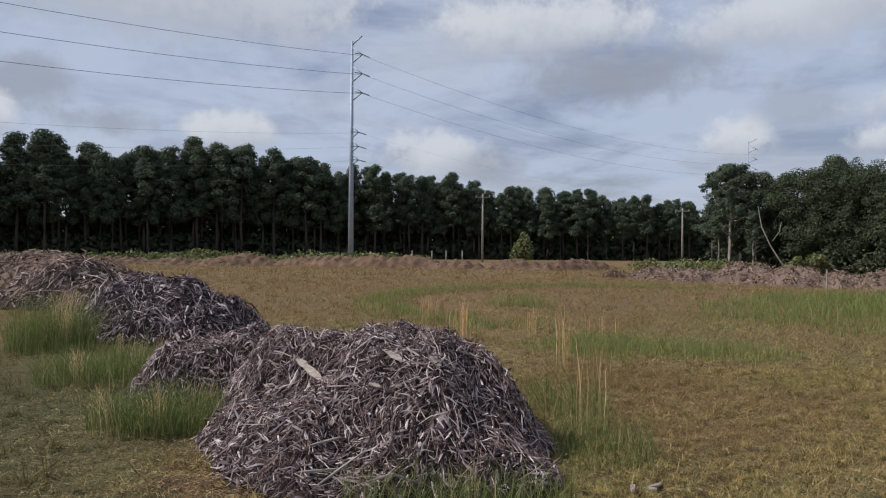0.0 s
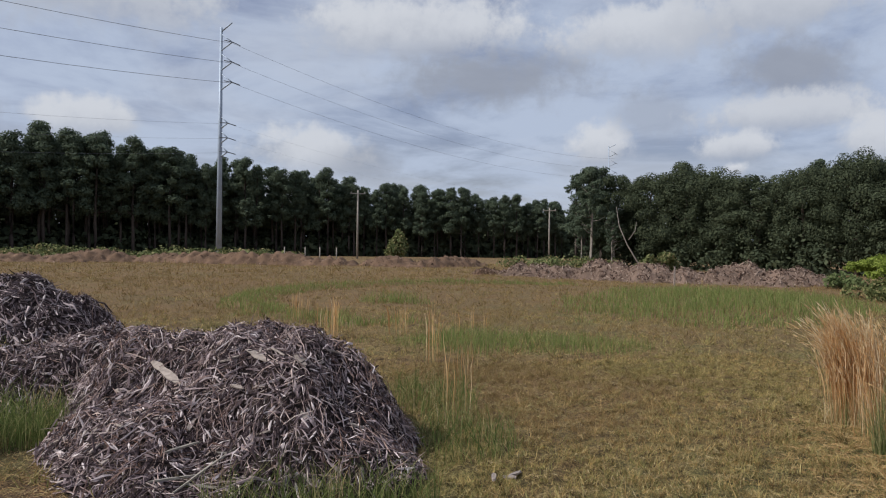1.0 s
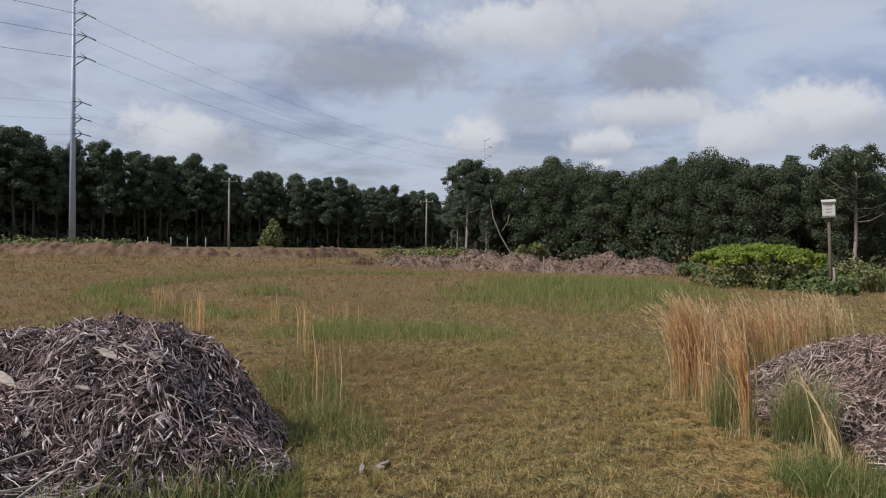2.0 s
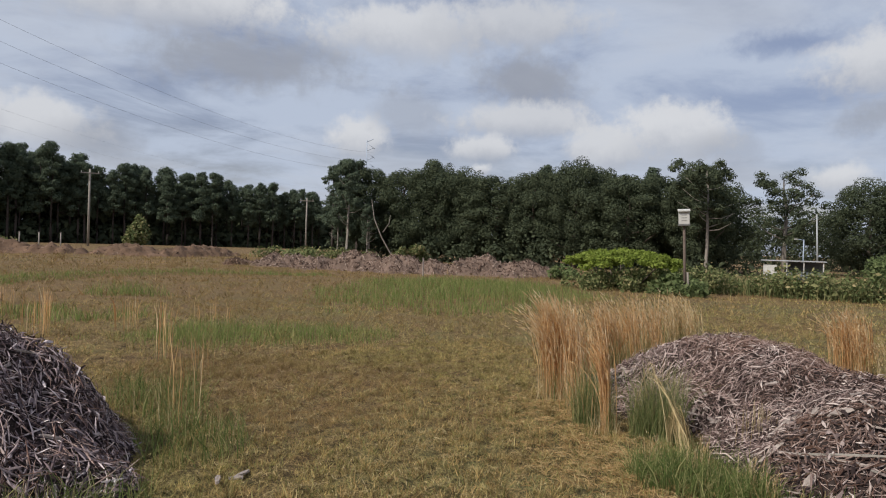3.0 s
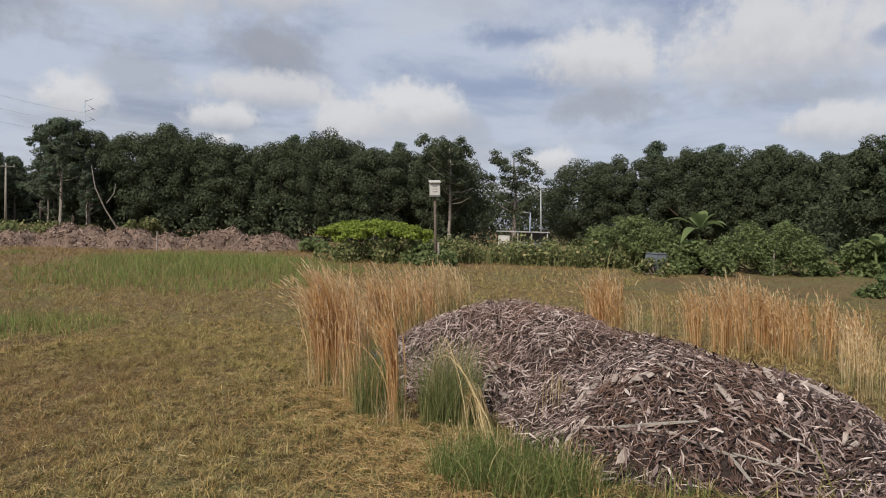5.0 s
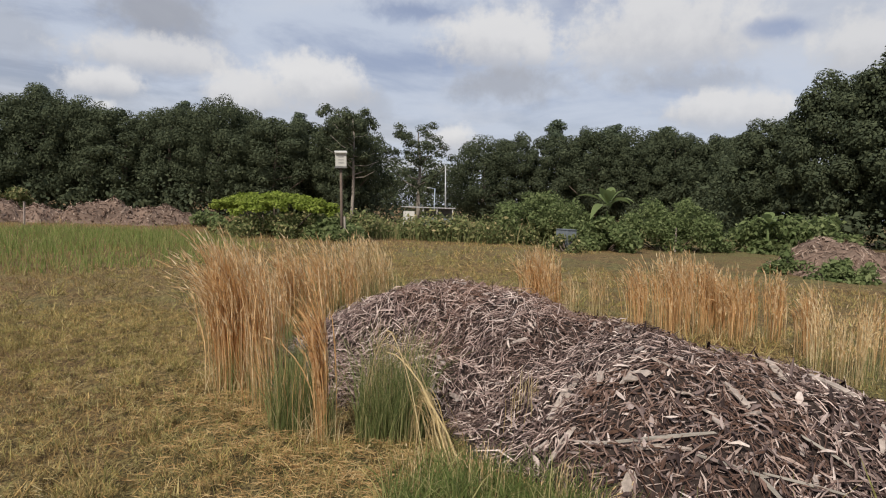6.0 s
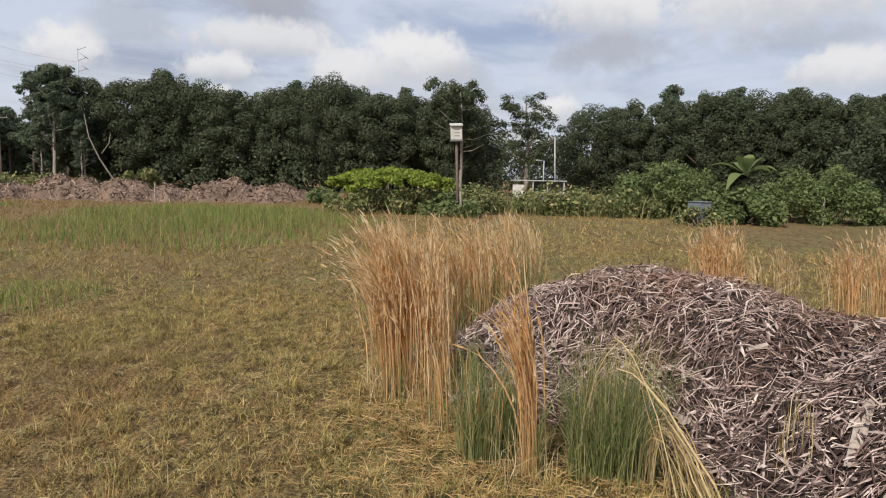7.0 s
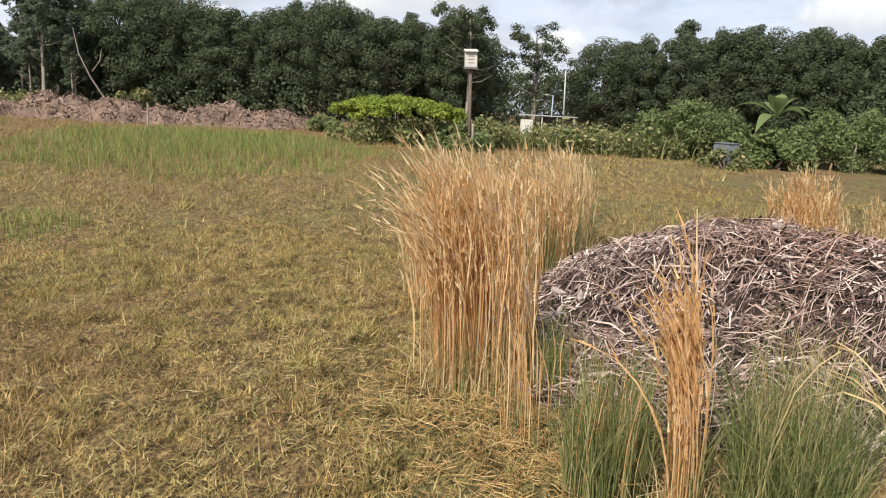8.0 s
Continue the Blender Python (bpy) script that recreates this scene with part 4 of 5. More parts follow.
stake(21.6, 31.4, 0.95, "pale bare wood marker stake before the mulch bank")


def shed(x, y, turn):
    root = empty("shed", x, y, 0.0, turn)
    tagged(root, "low white shed with a flat pale metal roof among trees", "shed")
    part("wall", box(1.3, 3.0, 1.3, (-2.0, 0, 0.65), 0.02), WHITE, root)
    part("counter", box(3.6, 2.2, 0.75, (1.3, 0, 0.375), 0.02), GREY, root)
    # dark panel whose colour stands for the shade inside the shed
    part("shade_back", box(3.6, 0.1, 1.6, (1.3, 1.4, 0.8)), DARK, root)
    part("roof", box(6.2, 3.4, 0.09, (0.2, 0, 1.70), 0.02), ROOF, root)
    for k in (-0.4, 1.2, 3.0):
        part("post", box(0.1, 0.1, 1.65, (k, -1.5, 0.825)), WHITE, root)
    return root


hut = shed(49.3, 26.0, -62)
hut.scale = (0.66, 0.66, 0.8)


def cabinet(x, y, turn):
    root = empty("utility_cabinet", x, y, 0, turn)
    tagged(root, "small weathered grey metal utility cabinet on the grass", "utility cabinet")
    body = part("body", box(0.85, 0.6, 0.85, (0, 0, 0.42), 0.03), GREY, root)
    part("lid", box(0.87, 0.62, 0.05, (0, 0, 0.875), 0.02), GREY, body)
    part("plinth", box(0.8, 0.55, 0.06, (0, 0, 0.02)), POLE, root)
    return root


cabinet(28.0, 9.3, 55).scale = (0.78, 0.78, 0.9)


def shrub(name, label, x, y, blobs, n, size, leaf, seed, category="shrub"):
    root = empty(name, x, y)
    tagged(root, label, category)
    s = random.Random(seed)
    arr = []
    for b in blobs[:10]:
        arr.append(tube_arrays([(b[0] * 0.3, b[1] * 0.3, -0.05), (b[0] * 0.7, b[1] * 0.7, b[2] * 0.6), (b[0], b[1], b[2])], [0.035, 0.025, 0.01], 5))
    child("branching", mesh_of("branching", *join(arr), BARK, True), root)
    p, d = blob_points(blobs, n, 0.3)
    p[:, 2] = np.maximum(p[:, 2], 0.03)
    v, f = leaves(p, size * rng.lognormal(0, 0.3, n), d * 0.5 + np.array([0, 0, 0.5]), 0.6)
    child("foliage", mesh_of("foliage", v, f, leaf), root)
    return root


def spread_blobs(rx, ry, h, count, seed, size=0.5, flat=False):
    s = random.Random(seed)
    out = []
    for _ in range(count):
        a, r = s.uniform(0, 6.28), math.sqrt(s.random())
        z = (h * s.uniform(0.82, 1.0) * (0.62 + 0.38 * math.sqrt(1 - r * r)) if flat else h * s.uniform(0.2, 0.9) * math.sqrt(1 - 0.75 * r * r))
        b = size * s.uniform(0.7, 1.3)
        out.append((math.cos(a) * r * rx, math.sin(a) * r * ry, z - b * 0.3, b, b, b * (0.45 if flat else 0.85)))
    return out


hedge = shrub("shrub", "flat-topped bright yellow-green shrub", 24.95, 20.6, spread_blobs(2.0, 2.8, 1.85, 150, 1, 0.28, True), 13000, 0.10, BRIGHT, 1)
p, d = blob_points(spread_blobs(1.9, 2.7, 1.05, 46, 2, 0.45), 8000, 0.3)
v, f = leaves(p, 0.13 * np.ones(len(p)))
child("lower_foliage", mesh_of("lower_foliage", v, f, WEED), hedge, "dull green lower leaves and stems")
shrub("shrub", "dark green leafy shrub beside the bird box post", 24.9, 17.6, spread_blobs(0.9, 1.0, 0.95, 14, 3, 0.4), 2500, 0.14, SHRUB, 3)
shrub("shrub", "wide leafy green shrub behind the lawn", 32.5, 11.6, spread_blobs(1.8, 2.2, 2.5, 90, 4, 0.42), 19000, 0.095, SHRUB, 4)
shrub("shrub", "tall dense green shrub behind the lawn", 34.0, 6.2, spread_blobs(1.9, 2.3, 2.5, 90, 5, 0.42), 19000, 0.095, SHRUB, 5)
shrub("shrub", "dark leafy shrub at the lawn's edge", 29.6, 8.4, spread_blobs(1.0, 1.5, 1.45, 30, 6, 0.4), 7000, 0.13, SHRUB, 6)
shrub("shrub", "green shrub beyond the earth mound", 36.0, 1.4, spread_blobs(1.8, 2.6, 2.0, 30, 7, 0.6), 6000, 0.18, SHRUB, 7)
shrub("shrub", "small rounded dark green bush on the mound", 23.6, 1.9, spread_blobs(0.5, 0.6, 0.7, 9, 8, 0.25), 1200, 0.1, SHRUB, 8)
shrub("shrub", "small rounded dark green bush on the mound", 22.6, 0.7, spread_blobs(0.6, 0.7, 0.7, 9, 9, 0.28), 1400, 0.1, SHRUB, 9)
shrub("small_tree", "small olive green bushy tree before the pines", 19.8, 103.0, [(0, 0, 2.0, 1.6, 1.6, 1.7), (0.3, 0, 3.2, 1.1, 1.1, 1.2), (-0.6, 0, 1.2, 1.6, 1.5, 1.1), (0.1, 0, 4.1, 0.6, 0.6, 0.8)], 1500, 0.4, WEED, 10, "tree")
mulch_pile("earth_mound", [(24.8, 0.9, 1.9, 1.6, 0, 0.95), (24.9, -1.2, 2.2, 1.6, 0, 0.8)], 26, 2500, "bare pale earth and mulch mound", rough=0.06, cell=0.12, length=0.2, width=0.03, mat=FAR_MULCH, core=FAR_MOUND)

shrub("shrub", "rounded olive bush before the broadleaf trees", 34.7, 53.7, spread_blobs(1.2, 1.2, 1.9, 16, 11, 0.5), 2200, 0.2, WEED, 11)
shrub("shrub", "low green weeds at the end of the mulch bank", 28.6, 27.6, spread_blobs(1.0, 1.0, 0.9, 12, 12, 0.4), 1500, 0.14, SHRUB, 12)
for x, y in ((2.4, 72.0), (4.5, 71.8), (6.0, 71.6), (7.7, 71.4)):
    post = empty("fence_post", x, y)
    tagged(post, "thin grey fence post on the far mulch bank", "fence post", "posts on the far bank")
    tube("shaft", [(0, 0, -0.1), (0, 0, 1.75)], [0.06, 0.055], POLE, post, 7)
    part("cap", box(0.14, 0.14, 0.04, (0, 0, 1.77), 0.01), POLE, post)
lamp = empty("lamp_post", 57.6, 29.4)
tagged(lamp, "thin grey lamp post beside the white shed", "lamp post")
tube("pole", [(0, 0, -0.1), (0, 0, 3.1)], [0.06, 0.05], STEEL, lamp, 8)
arm = tube("arm", [(0, 0, 3.05), (-0.35, 0.3, 3.12)], [0.035, 0.03], STEEL, lamp, 6)
part("lamp_head", box(0.32, 0.2, 0.1, (-0.45, 0.38, 3.12), 0.02), WHITE, arm)
stake(32.9, 5.9, 0.95, "short pale wood marker stake among shrubs")
weeds = []
for k in range(90):
    t = q.random()
    x, y = 27.5 + 4.5 * t + q.uniform(-1.2, 1.5), 20.5 - 9.5 * t + q.uniform(-1, 1)
    s = q.uniform(0.22, 0.7)
    weeds.append((x, y, s * 0.8, s, s, s * q.uniform(0.8, 1.2)))
thicket("weed_bank", "rank olive green weeds along the lawn's edge", weeds, 15000, 0.12, WEED, 3, category="weeds")
t = rng.random(900)
foot = np.stack([27.3 + 4.5 * t + rng.uniform(-1.4, 1.0, 900), 20.5 - 9.5 * t + rng.uniform(-1.2, 1.0, 900), np.zeros(900)], 1)
v, f = blades(foot, rng.normal(0.8, 0.28, 900).clip(0.3, 1.7), np.abs(rng.normal(0.45, 0.2, 900)), 0.03 * np.ones(900), 3)
tagged(new("tall_weeds", mesh_of("tall_weeds", v, f, WEED)), "tall rank grass and weed stems along the lawn", "weeds", kind="stuff")
weeds = []
for k in range(130):
    t = q.random()
    weeds.append((-66 + 70 * t, 76.5 + q.uniform(-1.5, 2.5) - 7 * max(0, t - 0.7), q.uniform(0.4, 1.1), q.uniform(0.8, 2.2), 1.0, q.uniform(0.35, 0.8)))
thicket("weed_bank", "green weeds growing along the far mulch bank", weeds, 14000, 0.28, WEED, 4, category="weeds")
weeds = [(q.uniform(24, 38), q.uniform(56, 70), 0.3, q.uniform(0.8, 1.8), 1.2, q.uniform(0.5, 1.0)) for k in range(26)]
thicket("weed_bank", "low green weeds before the broadleaf trees", weeds, 3600, 0.26, WEED, 5, category="weeds")


def banana(x, y, h, reach=1.25, count=12):
    root = empty("banana_plant", x, y)
    tagged(root, "banana plant with broad pale green drooping leaves", "banana plant")
    s = random.Random(9)
    stem = tube("stem", [(0, 0, -0.1), (0.03, 0, h * 0.35), (0, 0.03, h * 0.62)], [0.08, 0.065, 0.045], BANANA, root, 8)
    for k in range(count):
        a, L = k * 2.4 + s.uniform(-0.3, 0.3), reach * s.uniform(0.8, 1.2)
        e = radians(78 - 60 * (k / count) + s.uniform(-14, 10))
        vs, fs = [], []
        for i in range(10):
            t = i / 9
            r = L * (math.cos(e) + 0.12) * t
            c = Vector((math.cos(a) * r, math.sin(a) * r, h * 0.7 + L * (math.sin(e) * t - (0.1 + 0.55 * math.cos(e)) * t ** 2.4)))
            w = 0.012 + 0.2 * math.sin(math.pi * min(1.0, max(0.0, (t - 0.15) / 0.85)) ** 0.75)
            sd = Vector((-math.sin(a), math.cos(a), 0))
            vs += [c - sd * w + Vector((0, 0, 0.35 * w)), c, c + sd * w + Vector((0, 0, 0.35 * w))]
            if i:
                b = (i - 1) * 3
                fs += [(b, b + 1, b + 4, b + 3), (b + 1, b + 2, b + 5, b + 4)]
        child("leaf", mesh_of("leaf", vs, fs, BANANA, True), stem)
    return root


shrub("shrub", "low weeds hiding the foot of a grey cabinet", 27.2, 9.0, spread_blobs(0.5, 0.9, 0.72, 14, 14, 0.22), 1300, 0.09, WEED, 14, "weeds")
banana(30.4, 8.3, 2.5, 1.35, 10)
banana(34.4, 2.4, 1.8, 0.9, 6)

# ---- tall grass ----
SEDGE = "clumps of dry broomsedge"


def clump(x, y, rx, ry, h, dry, green, label, group=SEDGE, droop=0.07, lean=None, green_h=0.5, category="grass clump", name="broomsedge_clump", dry_mat=None, width=0.0022, gw=0.0036, bend=0.2, fresh=None, sway=0.22, head=None):
    root = empty(name, x, y)
    tagged(root, label, category, group)

    def feet(n):
        a, r = rng.uniform(0, 2 * np.pi, n), np.sqrt(rng.uniform(0, 1, n))
        px, py = np.cos(a) * r * rx, np.sin(a) * r * ry
        return np.stack([px, py, ground_height(px + x, py + y) - 0.02], 1), a
    if dry:
        hubs, _ = feet(max(3, dry // 20))
        pick = rng.integers(0, len(hubs), dry)
        b = hubs[pick].copy()
        b[:, :2] += rng.normal(0, min(0.048, 0.3 * rx + 0.008), (dry, 2))
        rim = np.clip(np.hypot(b[:, 0] / rx, b[:, 1] / ry), 0, 1.3)
        push = unit(b[:, :2] + 1e-6) * (0.35 * rim)[:, None] + rng.normal(0, 0.25, (dry, 2))
        if lean is not None:
            push = push + 1.0 * np.array([math.cos(lean), math.sin(lean)])
        tw = np.arctan2(push[:, 1], push[:, 0])
        hh = h * rng.normal(0.92, 0.1, dry).clip(0.35, 1.08) * rng.normal(1.0, 0.06, len(hubs))[pick].clip(0.8, 1.08) * (1 - 0.1 * rim ** 2)
        bd = bend * np.hypot(push[:, 0], push[:, 1]) * rng.lognormal(-0.1, 0.4, dry).clip(0, 2.2) + 0.015
        v, f = blades(b, hh, bd, width * rng.lognormal(0, 0.3, dry), 7, droop, tw, True)
        w = v.reshape(dry, 8, 2, 3)
        t = np.arange(8) / 7
        sway_x = np.sin(2 * np.pi * (1.4 * t[None] + rng.random((dry, 1)))) * t[None] * 0.014 * h
        sway_y = np.sin(2 * np.pi * (1.1 * t[None] + rng.random((dry, 1)))) * t[None] * 0.014 * h
        w[..., 0] += sway_x[:, :, None]
        w[..., 1] += sway_y[:, :, None]
        tagged(child("dry_straw", mesh_of("dry_straw", w.reshape(-1, 3), f, dry_mat or DRY), root, "straw-coloured upright stems"), kind="stuff")
        if dry > 80:
            n = int(dry * 0.8)
            fb = hubs[rng.integers(0, len(hubs), n)].copy()
            fb[:, :2] += rng.normal(0, 0.07, (n, 2))
            bv, bf = blades(fb, h * rng.uniform(0.08, 0.38, n), np.abs(rng.normal(0.6, 0.3, n)), width * 1.1 * np.ones(n), 3, 0.1)
            tagged(child("basal_foliage", mesh_of("basal_foliage", bv, bf, STRAW), root, "short curled dry leaves at the foot"), kind="stuff")
            # seed heads: short feathery spikelets all along the upper stem
            per = 9
            u = rng.uniform(0.42, 1.0, (dry, per)) * 6.99
            k = u.astype(int)
            mid, row = w.mean(2), np.arange(dry)[:, None]
            part_of = (u - k)[..., None]
            at, way = mid[row, k] * (1 - part_of) + mid[row, k + 1] * part_of, unit(mid[row, k + 1] - mid[row, k])
            tip = at + (way + 0.17 * rng.normal(size=at.shape)) * (rng.uniform(0.035, 0.075, (dry, per)) * h)[..., None]
            across = 0.5 * width * 2.2 * unit(np.cross(way, rng.normal(size=at.shape)))
            sv = np.stack([at - across, at + across, tip], 2).reshape(-1, 3)
            tagged(child("seed_fluff", mesh_of("seed_fluff", sv, np.arange(dry * per * 3).reshape(-1, 3), head or PLUME), root, "pale feathery seed heads"), kind="stuff")
    if green:
        b, a = feet(green)
        hh = h * green_h * rng.normal(0.85, 0.27, green).clip(0.25, 1.3)
        v, f = blades(b, hh, np.abs(rng.normal(sway, 0.65 * sway, green)), gw * rng.lognormal(0, 0.3, green), 4, 0.1)
        tagged(child("green_grass", mesh_of("green_grass", v, f, fresh or GREEN), root, "fresh green blades"), kind="stuff")
    return root


big = "tall dry golden broomsedge clump with feathery tops"
thin = "thin broomsedge clump on the lawn"
clump(7.17, 6.21, 0.17, 0.22, 1.27, 430, 200, big, lean=2.9, bend=0.135, width=0.0046, green_h=0.4)
clump(7.36, 6.14, 0.08, 0.1, 1.05, 50, 60, "rusty broomsedge stems behind the tall clump", lean=2.6, bend=0.12, width=0.0045)
clump(8.05, 6.62, 0.18, 0.18, 0.5, 0, 420, "fresh green tuft between the dry grass and the mulch", green_h=0.9)
clump(7.42, 5.95, 0.1, 0.12, 0.5, 0, 260, "fresh green tuft between the dry grass and the mulch", green_h=0.9)
clump(6.93, 5.74, 0.13, 0.13, 0.62, 60, 40, "thin broomsedge stems beside the mulch pile", bend=0.14, lean=2.9, width=0.0034)
clump(9.5, 7.1, 0.65, 0.3, 1.17, 340, 460, "golden broomsedge clump behind the mulch pile", green_h=0.6, lean=2.9, bend=0.2, width=0.0056)
clump(10.6, 7.35, 0.7, 0.3, 1.14, 280, 560, "paler broomsedge clump behind the mulch pile", green_h=0.65, dry_mat=STRAW, lean=2.9, bend=0.2, width=0.0056)
clump(8.4, 7.0, 0.4, 0.25, 1.08, 190, 160, "golden broomsedge clump behind the mulch pile", green_h=0.5, lean=2.9, bend=0.18, width=0.0052)
clump(6.66, 5.08, 0.06, 0.07, 1.09, 90, 70, "narrow rusty broomsedge clump beside the mulch pile", lean=2.3, bend=0.12, width=0.0038, head=DRY)
clump(6.74, 5.37, 0.2, 0.15, 0.62, 40, 800, "green grass clump beside the mulch pile", green_h=0.95, bend=0.12)
clump(6.98, 4.8, 0.28, 0.22, 0.74, 70, 1150, "green grass clump with a few dry stems", green_h=0.95, bend=0.3, dry_mat=STRAW, sway=0.3)
clump(7.25, 4.0, 0.16, 0.14, 0.5, 40, 10, "thin straw stems growing on the mulch", bend=0.12, dry_mat=STRAW, width=0.0028)


def arching_straw(foot, tip, rise, n, label, scatter=0.05, width=0.003):
    """Bleached stems that rise from one foot, bow over and hang to the ground."""
    root = empty("bowed_straw", foot[0], foot[1])
    tagged(root, label, "dry grass", SEDGE)
    t = np.linspace(0, 1, 11)[None, :, None]
    ends = np.array([tip[0] - foot[0], tip[1] - foot[1]]) + rng.normal(0, scatter * 1.6, (n, 2))
    start = rng.normal(0, scatter * 0.6, (n, 2))
    top = rise * rng.normal(1.0, 0.12, n)
    xy = start[:, None] + (ends - start)[:, None] * (0.25 * t + 0.75 * t ** 1.7)
    z = top[:, None] * np.sin(np.pi * np.minimum(1.0, t[..., 0] ** 0.85)) ** 0.8 + 0.02
    mid = np.concatenate([xy, z[..., None]], 2) + rng.normal(0, 0.004, (n, 11, 3))
    half = (0.5 * width * (0.6 + 1.2 * t) * rng.lognormal(0, 0.3, (n, 1, 1))) * unit(rng.normal(size=(n, 1, 3)))
    v = np.stack([mid - half, mid + half], 2).reshape(-1, 3)
    f = np.arange(n)[:, None, None] * 22 + np.arange(10)[None, :, None] * 2 + np.array([0, 1, 3, 2])[None, None, :]
    tagged(child("dry_straw", mesh_of("dry_straw", v, f.reshape(-1, 4), STRAW), root), kind="stuff")
    return root


arching_straw((6.82, 4.92), (6.66, 4.28), 0.62, 11, "bleached grass stems bowed over to the ground beside the mulch")
arching_straw((6.9, 4.62), (6.56, 4.2), 0.32, 26, "bleached bundle of fallen grass beside the mulch", 0.035)
arching_straw((6.86, 4.58), (6.93, 4.42), 0.3, 22, "bleached tuft of fallen grass beside the mulch", 0.025)
clump(11.9, 5.38, 0.34, 0.34, 1.12, 230, 60, big, lean=2.9, width=0.0064, bend=0.2)
clump(12.3, 4.75, 0.45, 0.4, 0.85, 90, 60, thin, dry_mat=STRAW, lean=2.9, width=0.006, bend=0.22)
clump(12.0, 3.65, 0.5, 0.5, 1.1, 430, 80, big, lean=2.9, width=0.0064, bend=0.2)
clump(12.1, 2.9, 0.45, 0.5, 0.97, 330, 80, big, lean=2.9, width=0.0064, bend=0.2)
clump(11.3, 1.9, 0.35, 0.35, 0.9, 150, 80, thin, lean=2.9, width=0.006)
clump(10.4, 1.9, 0.5, 0.5, 0.75, 180, 200, thin, dry_mat=STRAW, width=0.0045)
for x, y, r, h, n in ((2.2, 16.3, 0.4, 0.85, 22), (2.75, 13.4, 0.13, 0.95, 45), (2.45, 13.9, 0.3, 0.7, 14), (3.95, 13.6, 0.25, 0.75, 22), (3.9, 10.5, 0.1, 1.0, 22), (3.45, 7.4, 0.22, 0.95, 14), (5.6, 14.0, 0.5, 0.6, 20), (4.3, 9.4, 0.4, 0.6, 14)):
    clump(x, y, r, r, h, n, 30, "thin upright broomsedge stalks on the lawn", bend=0.11, green_h=0.35, width=0.0056)
GT = "green tufts round the mulch"
for x, y, rx, ry, h, n in ((-4.35, 12.6, 0.75, 0.6, 1.15, 1500), (-2.35, 10.0, 0.85, 0.8, 0.62, 1500), (-0.72, 7.55, 0.7, 0.5, 0.5, 1700), (2.0, 5.35, 0.8, 0.3, 0.42, 900), (3.35, 6.6, 0.45, 0.7, 0.4, 450), (6.15, 3.8, 0.4, 0.55, 0.34, 1800), (6.2, 2.9, 0.4, 0.5, 0.2, 500), (3.4, 8.3, 0.5, 0.8, 0.4, 500)):
    clump(x, y, rx, ry, h, n // 18, n, "tuft of unmown green grass beside the mulch", GT, green_h=0.95, name="grass_tuft", bend=0.3, gw=0.0055, fresh=FRESH, sway=0.5, dry_mat=STRAW)


def field(name, label, inside, x0, x1, y0, y1, n, h, mat, width, seed):
    """Tall grass over a stretch of the lawn."""
    r = np.random.default_rng(seed)
    x, y = r.uniform(x0, x1, n), r.uniform(y0, y1, n)
    w = inside(x, y) + 0.25 * waves(x, y, seed, 2.5, 3)
    k = w > 0.4
    x, y, w = x[k], y[k], np.clip(w[k], 0.4, 1)
    b = np.stack([x, y, ground_height(x, y) - 0.02], 1)
    v, f = blades(b, h * w * r.normal(0.85, 0.2, len(x)).clip(0.3, 1.4), np.abs(r.normal(0.35, 0.2, len(x))), width * np.ones(len(x)), 3, 0.05)
    tagged(new(name, mesh_of(name, v, f, mat)), label, "grass", kind="stuff")


def ellipse(cx, cy, rx, ry, turn):
    c, s = math.cos(radians(turn)), math.sin(radians(turn))
    return lambda x, y: 1.3 * (1 - np.hypot(((x - cx) * c + (y - cy) * s) / rx, (-(x - cx) * s + (y - cy) * c) / ry) ** 2)


field("tall_grass", "patch of uncut fresh green grass in the lawn", ellipse(16.3, 20.6, 9.6, 5.8, 48), 4, 30, 8, 34, 42000, 0.5, MEADOW, 0.016, 51)
field("tall_grass", "strip of longer pale green grass in the lawn", ellipse(5.7, 12.2, 2.9, 1.5, -18), 1, 9, 9, 16, 14000, 0.34, MEADOW, 0.009, 52)
field("tall_grass", "curved strip of green grass along a wheel track", lambda x, y: 1.0 - np.abs(np.hypot(x - 11.0, y - 22.5) - 10.2) / 1.1 * 0.8 - 0.9 * (y < 15), 0, 16, 15, 37, 40000, 0.34, MEADOW, 0.016, 53)
field("tall_grass", "tuft of green grass in the lawn", ellipse(5.2, 21.5, 1.3, 1.0, 0), 3, 8, 19, 24, 3000, 0.5, MEADOW, 0.014, 54)


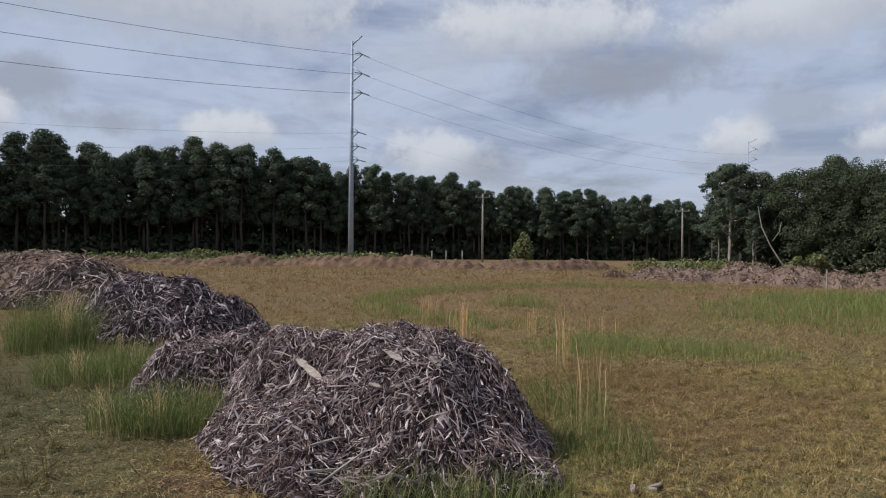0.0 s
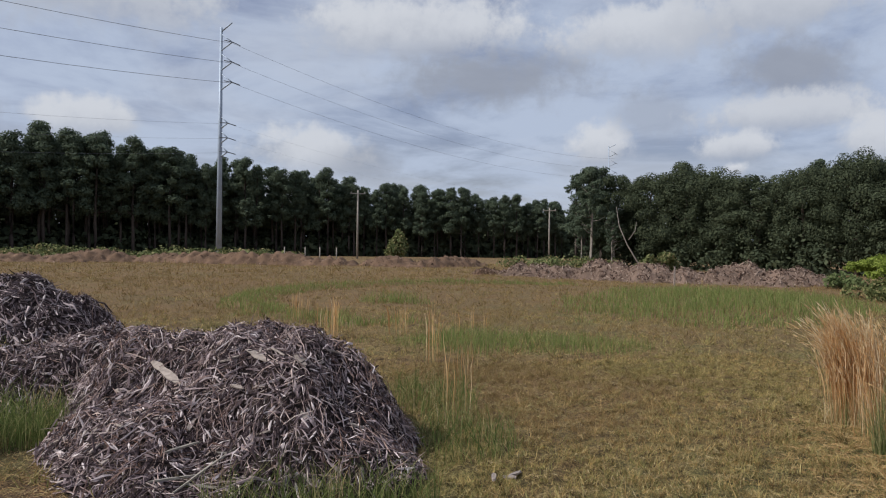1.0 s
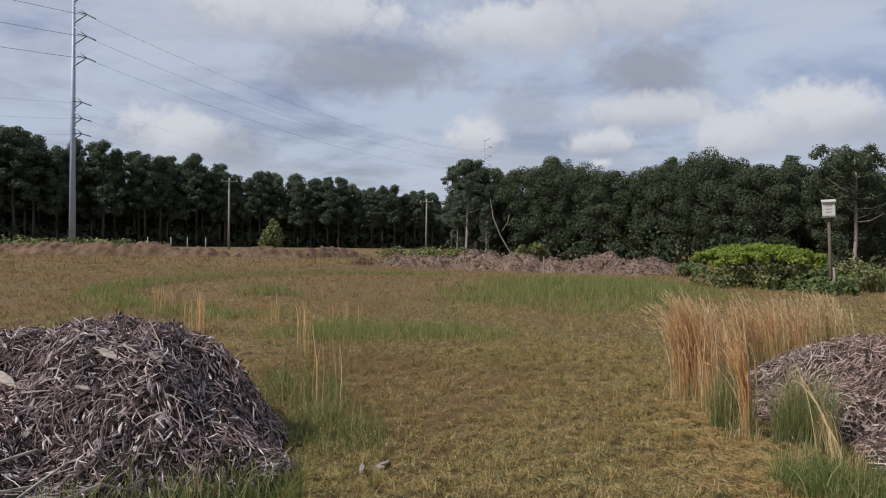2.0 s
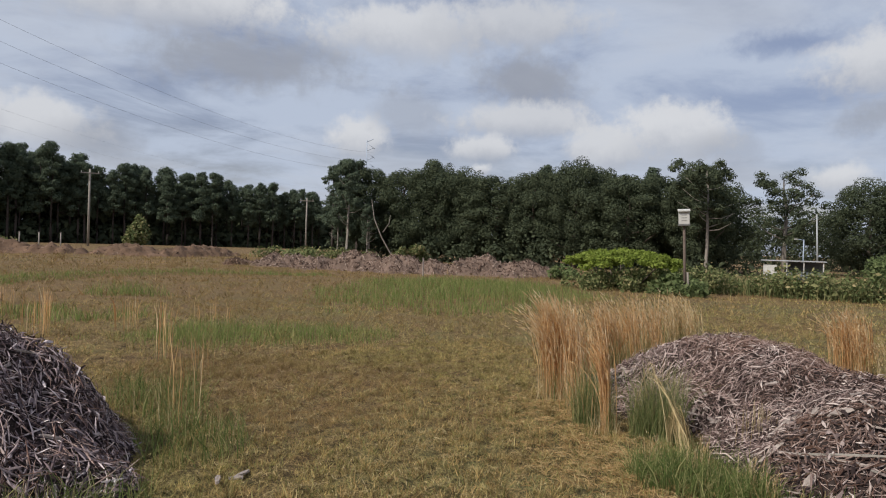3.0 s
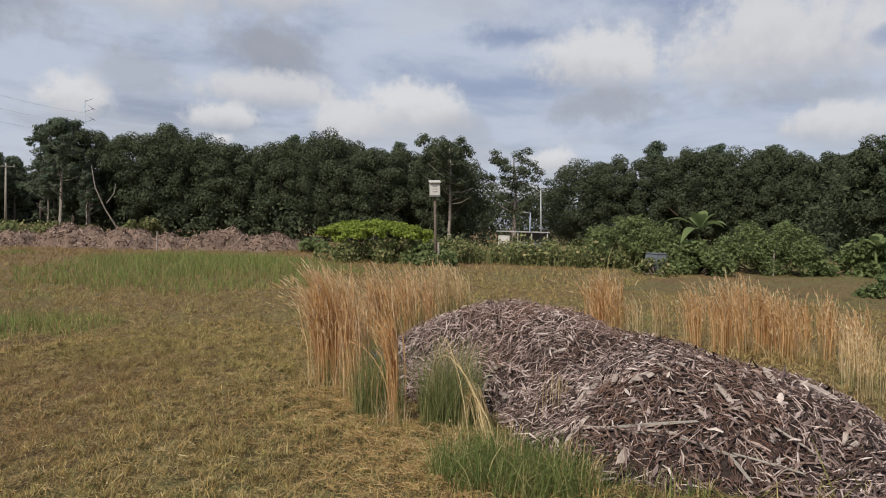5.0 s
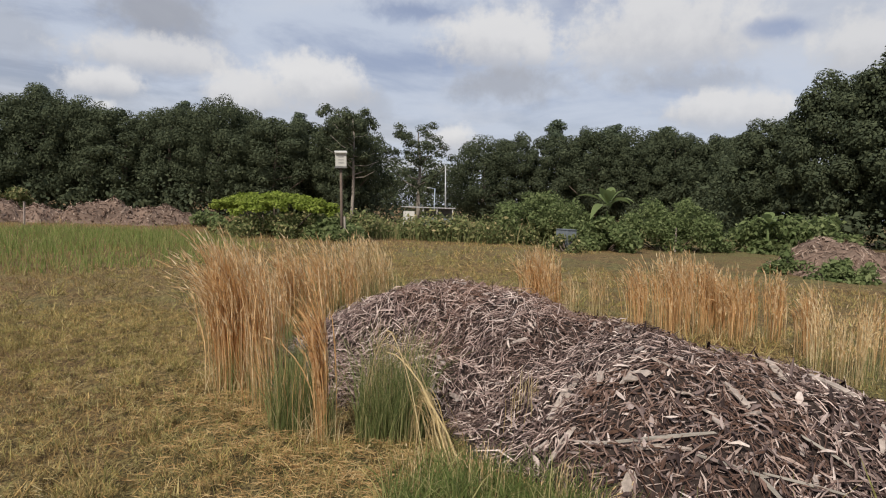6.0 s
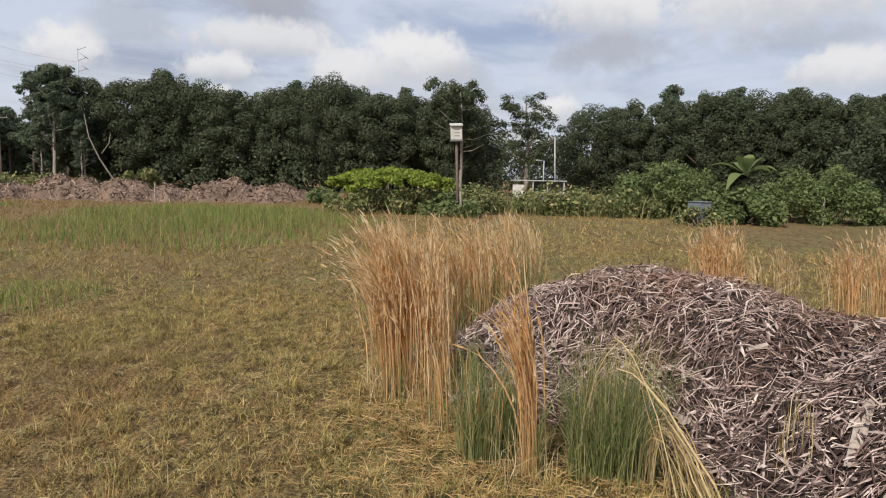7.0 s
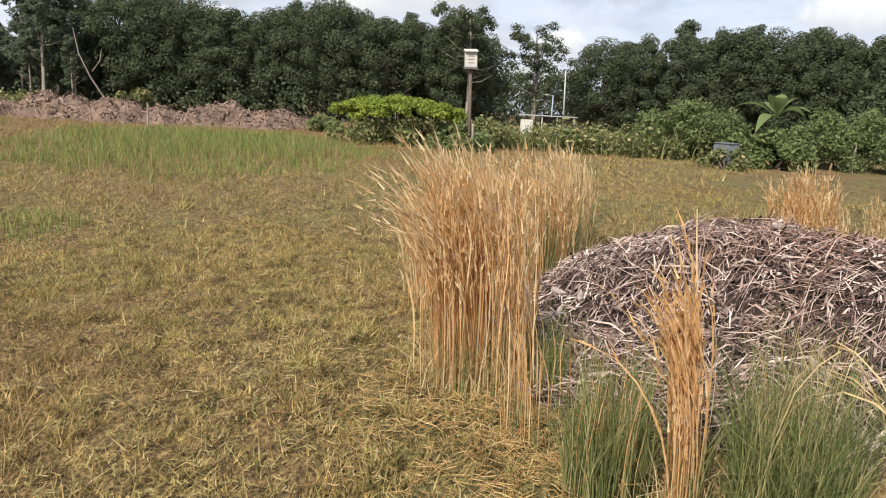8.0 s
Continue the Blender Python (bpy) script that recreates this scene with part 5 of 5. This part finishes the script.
# ---- mown turf ----
def turf():
    parts = []
    done = None
    for x0, x1, y0, y1, tufts, per, spread, h, w in ((2.5, 9.5, 3.4, 10.5, 8000, 34, 0.04, 0.042, 0.0058), (-10, 20, -8, 20, 18000, 17, 0.052, 0.078, 0.0105), (-14, 32, 8, 44, 11000, 11, 0.10, 0.10, 0.022), (-45, 34, 30, 74, 8000, 8, 0.25, 0.13, 0.05)):
        cx, cy = rng.uniform(x0, x1, tufts), rng.uniform(y0, y1, tufts)
        factor = rng.lognormal(-0.05, 0.5, tufts).clip(0.3, 2.6)
        k = rng.integers(0, tufts, tufts * per)
        m = len(k)
        x, y = cx[k] + rng.normal(0, spread, m), cy[k] + rng.normal(0, spread, m)
        loose = rng.random(m) < 0.35
        x, y = np.where(loose, rng.uniform(x0, x1, m), x), np.where(loose, rng.uniform(y0, y1, m), y)
        hh = h * np.where(loose, 0.8, factor[k]) * rng.lognormal(0, 0.3, m)
        if done is not None:
            keep = ~((x > done[0]) & (x < done[1]) & (y > done[2]) & (y < done[3]))
            x, y, hh, loose = x[keep], y[keep], hh[keep], loose[keep]
        done, m = (x0, x1, y0, y1), len(x)
        a, face = rng.uniform(0, 2 * np.pi, m), rng.uniform(0, np.pi, m)
        reach = hh * (np.abs(rng.normal(0.7, 0.45, m)) + 0.6 * loose)
        half = w * rng.lognormal(0, 0.3, m) / 2
        foot = np.stack([x, y, ground_height(x, y) - 0.006], 1)
        side = np.stack([np.cos(face) * half, np.sin(face) * half, 0 * face], 1)
        tip = foot + np.stack([np.cos(a) * reach, np.sin(a) * reach, hh * np.where(loose, 0.35, 0.9)], 1)
        parts.append((np.stack([foot - side, foot + side, tip], 1).reshape(-1, 3), np.arange(m * 3).reshape(-1, 3)))
    v, f = join(parts)
    tagged(new("turf", mesh_of("turf", v, f, TURF)), "short mown blades of dry tan and olive grass", "grass", kind="stuff")


def litter(spots, n):
    """Fallen straw lying flat round the clumps and the heaps' feet."""
    w = np.array(spots)
    k = rng.integers(0, len(w), n)
    xy = w[k, :2] + rng.normal(size=(n, 2)) * w[k, 2:3]
    p = np.stack([xy[:, 0], xy[:, 1], ground_height(xy[:, 0], xy[:, 1]) + rng.uniform(0.0, 0.04, n)], 1)
    along = unit(np.concatenate([rng.normal(size=(n, 2)), 0.15 * rng.normal(size=(n, 1))], 1))
    up = unit(np.array([0, 0, 1.0]) - along * along[:, 2:3])
    v, f = prisms(p, along, up, rng.lognormal(-2.75, 0.45, n), 0.0038 * np.ones(n), 0.0025 * np.ones(n), rng.normal(0, 0.2, n))
    tagged(new("straw_litter", mesh_of("straw_litter", v, f, RUST_STRAW)), "fallen dry straw matted on the lawn", "straw", kind="stuff")


litter([(7.0, 6.1, 0.4), (6.6, 5.4, 0.4), (6.3, 4.6, 0.4), (6.1, 4.2, 0.35), (0.0, 6.3, 0.4), (0.6, 5.7, 0.3), (7.6, 6.0, 0.3), (6.7, 5.8, 0.35), (6.3, 5.1, 0.4), (5.9, 4.4, 0.4), (5.8, 3.6, 0.3)], 9000)


def loose_piece(x, y, turn, length):
    root = empty("wood_piece", x, y, float(ground_height(np.array(x), np.array(y))) + 0.03, turn)
    tagged(root, "pale split wood piece lying on the lawn", "wood piece", "loose wood on the lawn")
    bm = box(length, 0.035, 0.018, (0, 0, 0.008))
    bmesh.ops.subdivide_edges(bm, edges=bm.edges[:], cuts=2, use_grid_fill=True)
    for v in bm.verts:
        v.co.y *= 1 - 0.5 * abs(v.co.x / length * 2) ** 2
        v.co.z += 0.12 * v.co.x * v.co.x + random.uniform(-0.004, 0.004)
        v.co.y += random.uniform(-0.004, 0.004)
    part("splinter", bm, CHIP, root)


for x, y, turn, length in ((3.26, 5.57, 70, 0.13), (3.47, 5.7, 35, 0.15), (3.4, 5.62, -20, 0.1)):
    loose_piece(x, y, turn, length)


def clippings(n):
    """Cut dry grass lying in matted flakes on the lawn."""
    x, y = rng.uniform(-2.5, 12.5, n * 2), 2.2 + 13.0 * rng.random(n * 2) ** 1.3
    keep = waves(x, y, 77, 0.32, 3) + 0.5 * waves(x, y, 78, 2.2, 2) > rng.normal(0.15, 0.35, n * 2)
    x, y = x[keep][:n], y[keep][:n]
    m = len(x)
    a = rng.uniform(0, 2 * np.pi, m)
    d = np.stack([np.cos(a), np.sin(a), rng.normal(0.0, 0.28, m)], 1) * (0.016 * rng.lognormal(0, 0.4, m))[:, None]
    w = np.stack([-np.sin(a), np.cos(a), rng.normal(0.0, 0.3, m)], 1) * (0.0022 * rng.lognormal(0, 0.3, m))[:, None]
    c = np.stack([x, y, ground_height(x, y) + rng.uniform(0.012, 0.045, m)], 1)
    v = np.stack([c - d - w, c - d + w, c + d + 0.5 * w, c + d - 0.5 * w], 1).reshape(-1, 3)
    tagged(new("grass_clippings", mesh_of("grass_clippings", v, np.arange(m * 4).reshape(-1, 4), CLIPPING)), "cut dry grass lying matted on the lawn", "grass clippings", kind="stuff")


clippings(150000)
turf()
